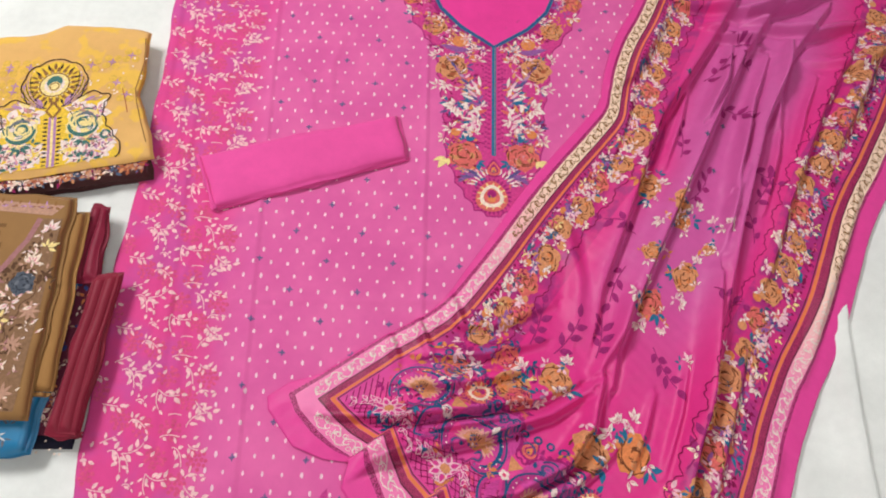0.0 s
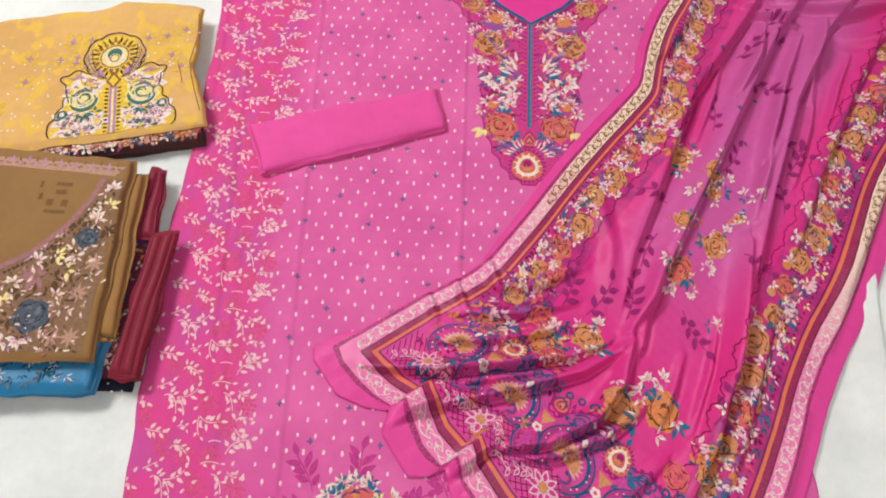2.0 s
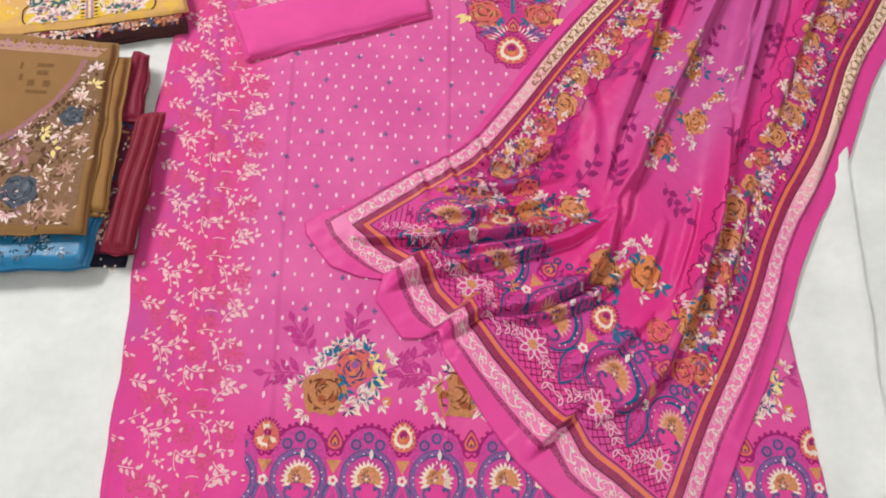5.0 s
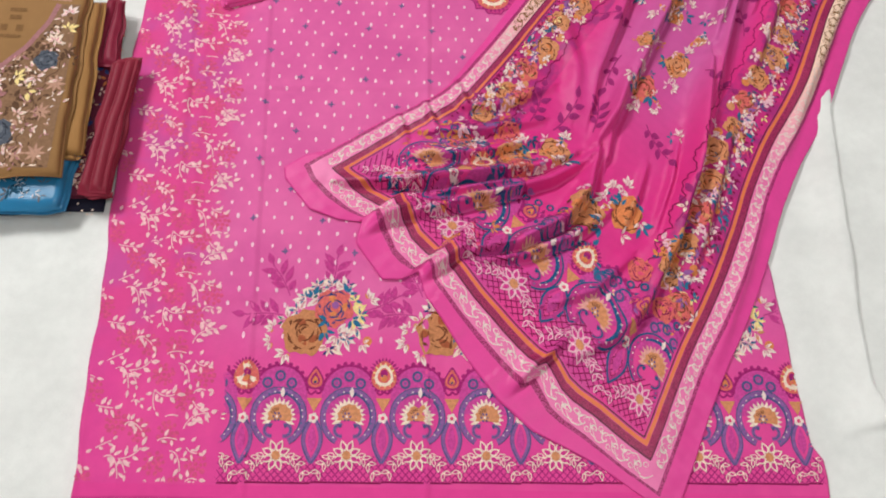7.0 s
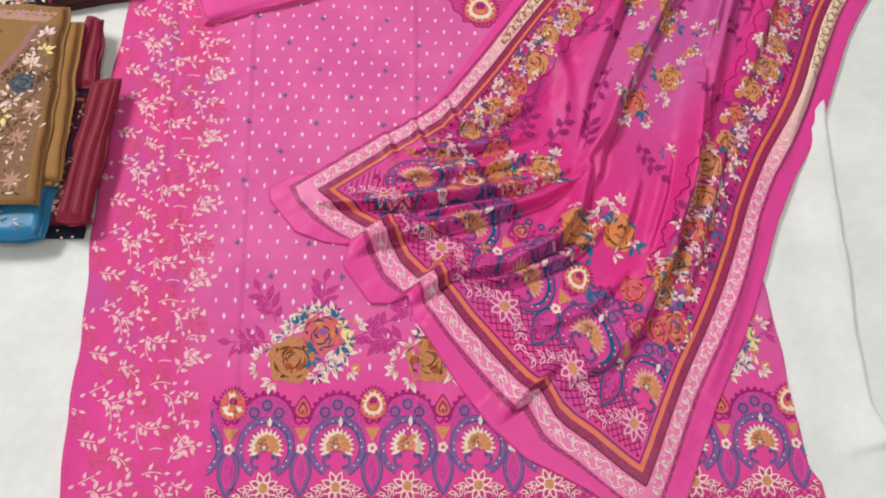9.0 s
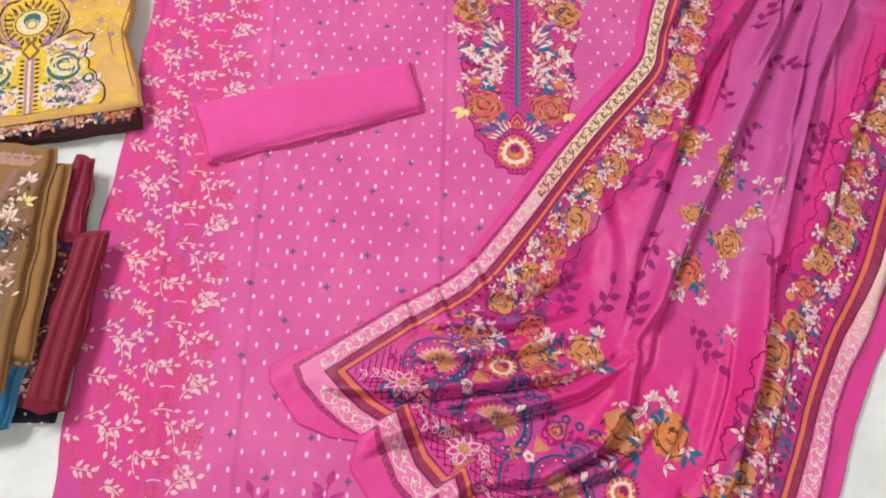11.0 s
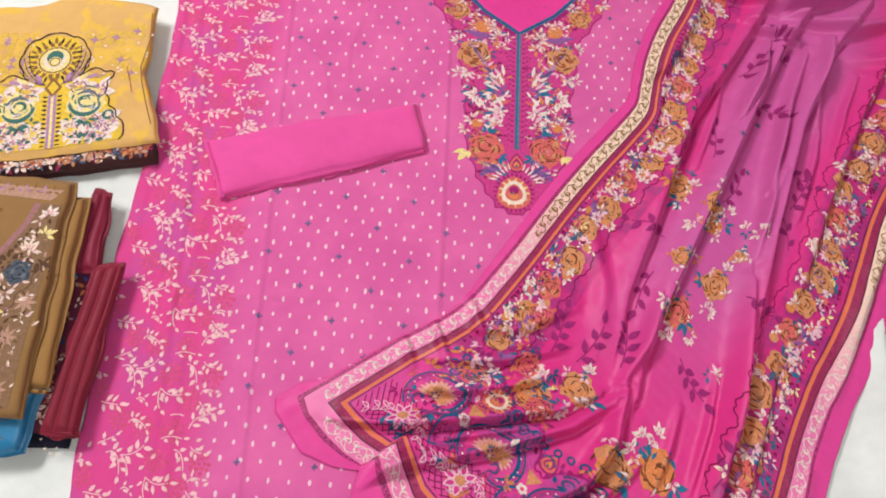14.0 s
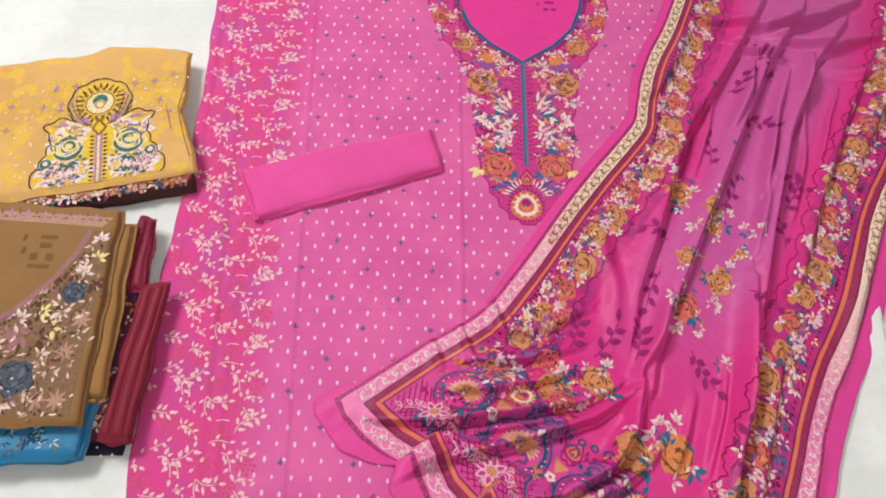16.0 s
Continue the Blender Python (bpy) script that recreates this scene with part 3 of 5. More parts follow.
def shirt_z(x, y):
    z = 0.0042 + 0.0005 * wave(x, y, 14.0, 1.0) + 0.0004 * wave(x, y, 38.0, 3.0) + 0.0003 * wave(x, y, 75.0, 1.5)
    for x0, x1 in ((-0.349, -0.268), (-0.052, -0.022)):
        lx = x1 + (x0 - x1) * (y + 0.2) / 1.25
        z = z + 0.0030 * np.exp(-((x - lx) / np.where(x > lx, 0.0022, 0.009)) ** 2)
    hy = 0.424 + 0.035 * (x + 0.33)
    z = z + 0.0018 * np.exp(-((y - hy) / np.where(y < hy, 0.0022, 0.008)) ** 2) * (x > -0.34)
    # soft upright puckers in the side band
    for q, a in ((-0.505, 0.0050), (-0.465, 0.0042), (-0.43, 0.0046), (-0.39, 0.0030)):
        lx = lean(q + 0.012 * np.sin(3.1 * y + q * 40), y)
        z = z + a * np.exp(-((x - lx) / np.where(x > lx, 0.006, 0.016)) ** 2) * (0.55 + 0.45 * np.sin(4.0 * y + q * 30))
    for line, h in (([(-0.33, 0.93), (-0.27, 0.86), (-0.25, 0.78)], 0.0026), ([(-0.20, 1.02), (-0.23, 0.90), (-0.22, 0.80)], 0.0020), ([(-0.34, 0.80), (-0.24, 0.815), (-0.10, 0.81)], 0.0016),
                    ([(0.14, 0.78), (0.19, 0.80), (0.24, 0.84)], 0.0022), ([(-0.31, 0.30), (-0.22, 0.28), (-0.16, 0.31)], 0.0014), ([(-0.40, 0.10), (-0.30, 0.06), (-0.22, 0.09)], 0.0016),
                    ([(-0.48, 0.62), (-0.42, 0.50), (-0.44, 0.36)], 0.0030), ([(-0.46, 0.16), (-0.43, 0.02), (-0.44, -0.10)], 0.0026), ([(-0.12, 0.56), (-0.06, 0.54), (0.03, 0.56)], 0.0014)):
        z = z + ridge(x, y, line, h, 0.012, 0.005)
    z = z + 0.004 * np.exp(-((y + 0.2) / 0.03) ** 2) * (0.5 + 0.5 * np.sin(9 * x)) * 0.4
    return z


def shirt_surface(u, v):
    x = lean(u, v)
    return x, v, shirt_z(x, v)


def shirt():
    ys = np.linspace(-0.218, 1.42, 360)
    fs = np.linspace(0, 1, 300)
    Y, F = np.meshgrid(ys, fs, indexing="ij")
    wob = 0.0022 * np.sin(23 * Y) + 0.0012 * np.sin(61 * Y)
    X = shirt_left(Y) * (1 - F) + shirt_right(Y) * F + wob * (np.abs(F - 0.5) * 2) ** 6
    Yw = Y + np.where(ys[:, None] < -0.2, 0.002 * np.sin(13 * X), 0.0)
    ob = sheet_mesh("shirt_fabric", np.stack([X, Yw, shirt_z(X, Yw)], -1), shirt_material(), 0.0005)
    tagged(ob, "pink printed cotton shirt length laid flat on the sheet", "shirt")

    def covered(u, v):
        x = lean(u, v)
        return (x > shirt_left(v) + 0.003) & (x < shirt_right(v) - 0.003)

    # dots and small stars
    k = Ink()
    for j in range(-36, 24):
        for i in range(-6, 28):
            row = 0.5385 - 0.02325 * j
            x = -0.2011 + (0.0264 + 0.0065 * max(0.0, 0.40 - row)) * (i + 0.5 * (j % 2))
            y = row - 0.012 * (x + 0.22)
            in_neck = abs(x - 0.076) < 0.112 - 0.09 * max(0.0, (0.70 - y) / 0.11) and y > 0.585 or abs(x - 0.076) < 0.19 and y > 1.0
            if not in_neck and -0.345 < x < 0.48 and (y > 0.05 or y > -0.02 and (i * 7 + j * 3) % 5 < 3):
                big = rng.uniform(0.0019, 0.0026)
                k.disc(x + rng.uniform(-0.0012, 0.0012) + 1j * (y + rng.uniform(-0.0010, 0.0010)), big, "dotpink", 0, 7, rng.uniform(1.4, 2.1))
    for j in range(-15, 9):
        for i in range(-3, 13):
            if (i + j) % 2 == 0:
                x = -0.1921 + 0.0533 * i - 0.0007 * j
                y = 0.4995 - 0.0520 * j
                if y > 0.10 and -0.34 < x < 0.47 and not (abs(x - 0.076) < 0.12 and y > 0.6):
                    for q in range(4):
                        k.leaf(x + 1j * y, q * np.pi / 2 + rng.uniform(-0.15, 0.15), rng.uniform(0.0050, 0.0066), 0.0034, "starcol", 1)
    tagged(k.build("dot_print", shirt_surface, ob, "small blush dots and blue-grey stars"), kind="stuff")

    # leafy vine print of the side band
    k = Ink()
    r2 = random.Random(5)
    # one repeat of the vine, 0.118 m high: branches as three points, number of leaves, reach of the leaves
    branches = [((47, -105), (65, -95), (70, -132), 9, 1.1), ((68, -107), (76, -113), (80, -125), 3, 0.8), ((68, -107), (87, -107), (98, -92), 6, 1.2), ((108, -133), (120, -146), (138, -139), 7, 1.15),
                ((108, -133), (104, -148), (111, -161), 4, 0.9), ((138, -96), (152, -95), (155, -122), 6, 1.0), ((161, -91), (167, -99), (177, -98), 5, 0.9), ((119, -83), (130, -76), (147, -81), 4, 0.9)]
    twigs = [((154, -185), (160, -163), (188, -163), 8, 1.2), ((163, -147), (170, -158), (181, -162), 5, 1.0), ((163, -137), (167, -127), (180, -132), 4, 0.9), ((71, -182), (77, -169), (96, -188), 9, 0.9),
             ((34, -94), (42, -89), (55, -84), 4, 0.9), ((76, -150), (81, -144), (88, -151), 5, 0.7), ((27, -156), (38, -158), (51, -159), 6, 1.1), ((127, -169), (135, -165), (145, -168), 0, 1.0), ((6, -120), (12, -112), (20, -118), 4, 0.9)]
    y = -0.06
    while y < 1.58:
        for p0, p1, p2, n, reach in branches + twigs:
            q = [complex(*p) * 0.001 - 0.530 + 1j * y for p in (p0, p1, p2)]
            s = np.linspace(0, 1, 9)
            path = (1 - s) ** 2 * q[0] + 2 * s * (1 - s) * q[1] + s * s * q[2]
            k.stroke(path, 0.0016, "vine", 1)
            for m in range(n):
                f = 0.08 + 0.92 * m / max(n - 1, 1)
                j = int(round(f * 8))
                t = path[min(j + 1, 8)] - path[max(j - 1, 0)]
                sg = 1 if m % 2 else -1
                an = np.angle(t) + sg * r2.uniform(0.65, 1.25) * (0.3 if m == n - 1 else 1)
                k.leaf(path[j] + 0.0026 * np.exp(1j * an), an, r2.uniform(0.0080, 0.0122) * reach, r2.uniform(0.0038, 0.0058) * reach, "vine", 2)
        for p in ((111, -110), (167, -83), (184, -100), (22, -100), (60, -160), (96, -124), (186, -140)):
            k.leaf(complex(*p) * 0.001 - 0.530 + 1j * y, r2.uniform(0.4, 1.4), 0.009, 0.0046, "vine", 1)
        # faint rosettes under the vine
        for p in ((92, -70), (150, -145), (18, -136), (58, -60), (118, -112), (176, -112), (132, -190)):
            c = complex(*p) * 0.001 - 0.530 + 1j * y
            for ring_r, n in ((0.0, 1), (0.0075, 6), (0.0135, 9)):
                for i in range(n):
                    k.disc(c + ring_r * turn(360 / n * i + r2.uniform(-9, 9)), r2.uniform(0.0026, 0.0040), "patch", 0, 7)
        y += 0.118
    k.build("vine_print", shirt_surface, ob, "cream leafy vines on the side band", inside=lambda u, v: covered(u, v) & (u < -0.322) & (v > -0.195))

    # border print at the hem
    k = Ink()
    for i in range(-1, 9):
        k.home(-0.2425 + 0.1003 * i - 0.1075j + 0.0015j * i)
        hem_unit(k, pear=i % 2 != 0)
    k.build("hem_print", shirt_surface, ob, "border of blue horseshoes and cream daisies", inside=lambda u, v: covered(u, v) & (u > -0.322))
    k = Ink()
    for i in range(4):
        k.home(-0.181 + 0.2006 * i + 0.027j + 0.003j * i)
        bouquet(k)
    k.build("bouquet_print", shirt_surface, ob, "rose bouquets above the hem", inside=covered)

    # neck print: plain inside, piping, mirrored flowers, medallion
    k = Ink()
    cx = 0.076
    s = np.linspace(0, 1, 14)
    side = np.stack([np.interp(s, [0, 0.3, 0.55, 0.8, 1], [0, 0.060, 0.100, 0.122, 0.128]), np.interp(s, [0, 0.3, 0.55, 0.8, 1], [0.965, 1.012, 1.062, 1.13, 1.22])])
    edge = side[0] + 1j * side[1]
    vee = np.concatenate([cx - np.conj(edge[::-1]), cx + edge[1:]])
    k.home()
    k.poly(np.concatenate([cx - np.conj(edge[::-1]), cx + edge[1:]]), "hot", 1)
    k.home(cx + 0j)
    # berry ground behind the flowers
    out = [(0.118, 1.22), (0.185, 1.22), (0.178, 1.10), (0.150, 1.02), (0.112, 0.955), (0.100, 0.88), (0.090, 0.80), (0.086, 0.71), (0.062, 0.65), (0.034, 0.605), (0.0, 0.588)]
    for flip in (False, True):
        k.home(cx + 0j, 1 + 0j, flip)
        pts = np.array([complex(x, y) for x, y in out])
        t = np.linspace(0, len(pts) - 1, 160)
        line = np.interp(t, range(len(pts)), pts.real) + 1j * np.interp(t, range(len(pts)), pts.imag)
        tang = np.gradient(line)
        line = line - 1j * tang / abs(tang) * 0.0060 * np.abs(np.sin(t * 5.2))
        k.stroke(line[8:], 0.0021, "berry", 1)
        for p, q in zip(line[:-1:2], line[2::2]):
            k.poly([p, q, 1j * q.imag, 1j * p.imag], "neckground", 0)
        k.stroke(edge - 0.003j + 0.008, 0.010, "berry", 1)
        for i in range(22):
            y = 0.73 + 0.0105 * i
            k.leaf(0.0055 + 1j * y, 0.5, 0.0075, 0.0034, "berry", 2)
            k.disc(0.0145 + 1j * (y + 0.005), 0.0021, "berry", 2, 6)
            if i % 2:
                k.disc(0.0195 + 1j * (y + 0.002), 0.0022, "berry", 2, 6)
        for q in range(60):
            f = rng.random()
            j = int(f * 13)
            z = edge[j] + rng.uniform(0.010, 0.052) - 1j * rng.uniform(0.0, 0.012)
            petals(k, z, rng.uniform(0, 360), 3, rng.uniform(0.008, 0.014), ("white", "salmon", "berry", "orange", "purple", "cream", "maroon", "ochre")[q % 8], 150, 2, 0.38)
        for z, a in ((0.050 + 0.985j, 30), (0.095 + 1.035j, 20), (0.128 + 1.09j, 50), (0.150 + 1.15j, 60), (0.036 + 0.955j, 60), (0.150 + 1.05j, -50), (0.165 + 1.11j, 10)):
            petals(k, z, a, 5, 0.014, "white", 200, 3, 0.34)
            petals(k, z + 0.006 - 0.012j, a + 150, 4, 0.012, rng.choice(("coral", "teal", "cream", "orange", "purple")), 150, 2)
        rose(k, 0.108 + 1.012j, 0.023, "ochre", "brown", "orange")
        rose(k, 0.152 + 1.085j, 0.020, "salmon", "brown", "orange")
        k.disc(0.062 + 0.975j, 0.014, "orange", 3)
        for q in range(5):
            k.leaf(0.045 + 0.958j + 0.006 * q, radians(-20 + 8 * q), 0.030, 0.010, "purple", 3)
        rose(k, 0.076 + 0.912j, 0.029, "ochre", "brown", "rust")
        for z, a, n in ((0.103 + 0.938j, 30, 4), (0.084 + 0.872j, -60, 5), (0.098 + 0.868j, -20, 3), (0.030 + 0.930j, 100, 3)):
            petals(k, z, a, n + 1, 0.014, "white", 170, 4, 0.34)
        for q in range(170):
            y = rng.uniform(0.655, 1.0)
            x = rng.uniform(0.022, np.interp(y, [0.65, 0.71, 0.80, 0.95, 1.0], [0.045, 0.075, 0.080, 0.095, 0.12]))
            if y > 0.95 + (x - 0.0) * 0.55:
                continue
            petals(k, x + 1j * y, rng.uniform(0, 360), rng.choice((2, 3)), rng.uniform(0.009, 0.016), ("berry", "maroon", "salmon", "purple", "starblue", "white", "orange", "cream", "ochre", "maroon", "blush", "teal")[q % 12], 120, 1, 0.36)
        # feathers sweeping up from the placket
        for q in range(9):
            b = 0.022 + 0.0042 * q + 0.00035 * q * q + 1j * (0.824 + 0.0125 * q)
            k.leaf(b, radians(20 + 5 * q), 0.024 - 0.001 * q, 0.0062, ("purple", "starblue", "lilac")[q % 3], 3)
            k.leaf(b, radians(118 + 3 * q), 0.015, 0.0050, ("white", "purple", "blush")[q % 3], 3)
        # white plumes curling away from the placket, with teal shading
        for y0, ln, up in ((0.846, 0.030, 70), (0.868, 0.026, 82), (0.800, 0.028, 60), (0.776, 0.024, 75)):
            for q in range(5):
                k.leaf(0.024 + 0.0050 * q + 1j * (y0 - 0.004 * q), radians(up - 24 * q), ln * (1 - 0.10 * q), 0.0058, ("white", "blush", "white", "teal", "white")[q], 4)
            k.stroke(0.023 + 1j * (y0 - 0.008) + 0.034 * np.exp(1j * np.radians(np.linspace(80, -10, 8))) * 0.8, 0.0024, "bluegrey", 3, taper=True)
        for q in range(5):
            k.leaf(0.030 + 0.006 * q + 1j * (0.806 + 0.002 * q), radians(150 - 22 * q), 0.022, 0.0075, ("salmon", "white", "orange", "white", "teal")[q], 3)
        petals(k, 0.068 + 0.822j, -10, 6, 0.019, "white", 170, 3, 0.5)
        petals(k, 0.052 + 0.836j, 150, 3, 0.018, "teal", 90, 3)
        for z, a in ((0.074 + 0.772j, 20), (0.050 + 0.770j, 95), (0.034 + 0.762j, 70), (0.086 + 0.752j, -50), (0.030 + 0.79j, 110)):
            petals(k, z, a, 5, 0.014, "white" if z.real < 0.08 else "cream", 200, 4, 0.36)
        k.disc(0.066 + 0.764j, 0.009, "orange", 3)
        rose(k, 0.050 + 0.716j, 0.029, "salmon", "brown", "ochre")
        petals(k, 0.050 + 0.745j, 90, 4, 0.016, "teal", 120, 5)
        petals(k, 0.078 + 0.712j, -60, 3, 0.022, "butter", 70, 4)
        petals(k, 0.028 + 0.702j, -150, 3, 0.014, "teal", 90, 4)
        for q in range(6):
            k.leaf(0.016 + 0.005 * q + 1j * (0.668 + 0.002 * q), radians(12 - 16 * q + 20), 0.038 - 0.002 * q, 0.0065, ("starblue", "purple")[q % 2], 3)
        for q in range(6):
            k.leaf((0.010 + 0.004 * q) + 1j * (0.676 - 0.004 * q), radians(75 - 14 * q), 0.015, 0.0034, "white", 4)
    k.home(cx + 0j)
    medallion(k, -0.003 + 0.634j, 0.027, 3)
    bud(k, 0.688j, 0.014, 4)
    k.home()
    k.stroke(vee, 0.0075, "teal", 6)
    k.stroke(vee, 0.0022, "navy", 7)
    k.stroke(cx + 1j * np.linspace(0.968, 0.716, 20), 0.0078, "teal", 6)
    k.stroke(cx + 0.0016 + 1j * np.linspace(0.966, 0.718, 20), 0.0016, "grey", 7)
    # faint printed stamp inside the neck
    for x, y, w in ((0.125, 1.115, 0.010), (0.140, 1.115, 0.010), (0.132, 1.135, 0.018), (0.120, 1.150, 0.008), (0.110, 1.13, 0.004)):
        k.stroke([x - w / 2 + 1j * y, x + w / 2 + 1j * y], 0.007, "berry", 2)
    k.build("neck_embroidery", shirt_surface, ob, "mirrored floral neck panel with blue piping", longest=0.012)


shirt()


# ---- folded trouser length ----
def folded(name, corners, z0, z1, mat, rnd=0.012, layers=3, wob=0.003, seed=0.0, nu=70, nv=46, sag=0.0, pleat=(0, 0.0), top_edge=((0, 1), (0, 0)), right_edge=((0, 1), (0, 0))):
    """A folded length of cloth: rounded slab over four plan corners (anticlockwise from low-left) with layered sides."""
    (ax, ay), (bx, by), (cx, cy), (dx, dy) = corners
    th = z1 - z0
    rings = layers * 6
    a = np.linspace(0, 1, nu)
    b = np.linspace(0, 1, nv)
    A, B = np.meshgrid(a, b)

    def plan(A, B, out=0.0):
        x = (1 - A) * (1 - B) * ax + A * (1 - B) * bx + A * B * cx + (1 - A) * B * dx
        y = (1 - A) * (1 - B) * ay + A * (1 - B) * by + A * B * cy + (1 - A) * B * dy
        x = x + A ** 4 * np.interp(B, *right_edge)
        y = y + B ** 2 * np.interp(A, *top_edge)
        mx, my = (ax + bx + cx + dx) / 4, (ay + by + cy + dy) / 4
        ln = np.hypot(x - mx, y - my) + 1e-9
        w = wob * wave(x, y, 30.0, seed) * (np.maximum(abs(A - 0.5), abs(B - 0.5)) * 2) ** 4
        return x + (x - mx) / ln * (out + w), y + (y - my) / ln * (out + w)

    X, Y = plan(A, B)
    wu, wv = math.dist(corners[0], corners[1]), math.dist(corners[1], corners[2])
    e = np.minimum(np.minimum(A, 1 - A) * wu, np.minimum(B, 1 - B) * wv)
    q = np.clip(1 - e / rnd, 0, 1)
    Z = z1 - min(th * 0.45, rnd) * (1 - np.sqrt(np.maximum(1 - q * q, 0))) + 0.0012 * wave(X, Y, 22.0, seed) - sag * (A - 0.5) ** 2
    if pleat[0]:
        Z = Z - pleat[1] * (1 - np.abs(np.sin(np.pi * pleat[0] * (A + 0.06 * np.sin(5 * B)))) ** 0.6) * np.clip(e / 0.006, 0, 1)
    top = np.stack([X, Y, Z], -1)
    idx = np.arange(nu * nv).reshape(nv, nu)
    rim = np.concatenate([idx[0, :-1], idx[:-1, -1], idx[-1, :0:-1], idx[:0:-1, 0]])
    verts = [top.reshape(-1, 3)]
    faces = np.stack([idx[:-1, :-1], idx[:-1, 1:], idx[1:, 1:], idx[1:, :-1]], -1).reshape(-1, 4).tolist()
    base = verts[0][rim]
    mx, my = base[:, 0].mean(), base[:, 1].mean()
    ln = np.hypot(base[:, 0] - mx, base[:, 1] - my)
    prev, n0, m = rim, nu * nv, len(rim)
    along = np.arange(m)
    for r in range(1, rings + 1):
        f = r / rings
        ph = f * layers
        bulge = 0.0035 * np.abs(np.sin(np.pi * ph)) - 0.002 * (1 - np.abs(np.sin(np.pi * ph))) + 0.003 * np.sin(math.floor(min(ph, layers - 0.01)) * 2.3 + along * 0.05)
        ringv = base.copy()
        ringv[:, 0] += (base[:, 0] - mx) / ln * bulge
        ringv[:, 1] += (base[:, 1] - my) / ln * bulge
        ringv[:, 2] = base[:, 2] + (z0 - base[:, 2]) * f
        verts.append(ringv)
        cur = n0 + np.arange(m)
        k2 = np.roll(np.arange(m), -1)
        faces += np.stack([prev, cur, cur[k2], np.asarray(prev)[k2]], -1).tolist()
        prev, n0 = cur, n0 + m
    ob = part(name, np.concatenate(verts).tolist(), faces, mat)

    def over(x, y):
        return x, y, z1 + 0.0012 * wave(x, y, 22.0, seed)

    return ob, over


roll, _ = folded("trouser_fabric", [(-0.394, 0.585), (-0.078, 0.700), (-0.100, 0.786), (-0.437, 0.681)], 0.0052, 0.024,
                 cloth_mat("trouser_cotton", (238, 86, 164), rough=0.8), 0.026, 2, 0.003, 4.0)
low, _ = folded("lower_fold", [(-0.392, 0.5815), (-0.076, 0.6965), (-0.0775, 0.7025), (-0.3945, 0.5885)], 0.0050, 0.0125, roll.data.materials[0], 0.006, 2, 0.002, 2.0)
low.parent = roll
end, _ = folded("rolled_end", [(-0.3985, 0.588), (-0.3915, 0.587), (-0.4340, 0.680), (-0.4420, 0.679)], 0.0052, 0.0215, roll.data.materials[0], 0.005, 3, 0.002, 5.0)
end.parent = roll
tagged(roll, "plain pink trouser length folded into a flat roll", "folded cloth")


# ---- printed shawl, draped over the shirt ----
def curve(points, n=400):
    """A smooth line through plan points, and its length at each step."""
    p = np.array(points)
    q = np.concatenate([[2 * p[0] - p[1]], p, [2 * p[-1] - p[-2]]])
    out = []
    for i in range(1, len(q) - 2):
        t = np.linspace(0, 1, 40, endpoint=False)[:, None]
        a, b, c, d = q[i - 1], q[i], q[i + 1], q[i + 2]
        out.append(0.5 * (2 * b + (c - a) * t + (2 * a - 5 * b + 4 * c - d) * t ** 2 + (3 * b - a - 3 * c + d) * t ** 3))
    z = np.concatenate(out + [p[-1:]])
    s = np.concatenate([[0], np.cumsum(np.hypot(*np.diff(z, axis=0).T))])
    return s, z


LEFT = curve([(-0.258, 0.280), (-0.200, 0.320), (-0.110, 0.382), (-0.048, 0.419), (-0.006, 0.453), (0.031, 0.500), (0.071, 0.556), (0.101, 0.601), (0.138, 0.655), (0.186, 0.720),
              (0.235, 0.782), (0.274, 0.836), (0.286, 0.883), (0.298, 0.935), (0.324, 1.007), (0.370, 1.10), (0.44, 1.28), (0.52, 1.5)])
RIGHT = curve([(0.303, -0.246), (0.350, -0.150), (0.394, -0.057), (0.451, 0.044), (0.495, 0.134), (0.532, 0.221), (0.574, 0.302), (0.643, 0.412),
               (0.730, 0.592), (0.80, 0.70), (0.89, 0.85), (0.97, 1.02), (1.03, 1.2), (1.08, 1.4)])
WIDE, MARGIN = 0.62, 0.165
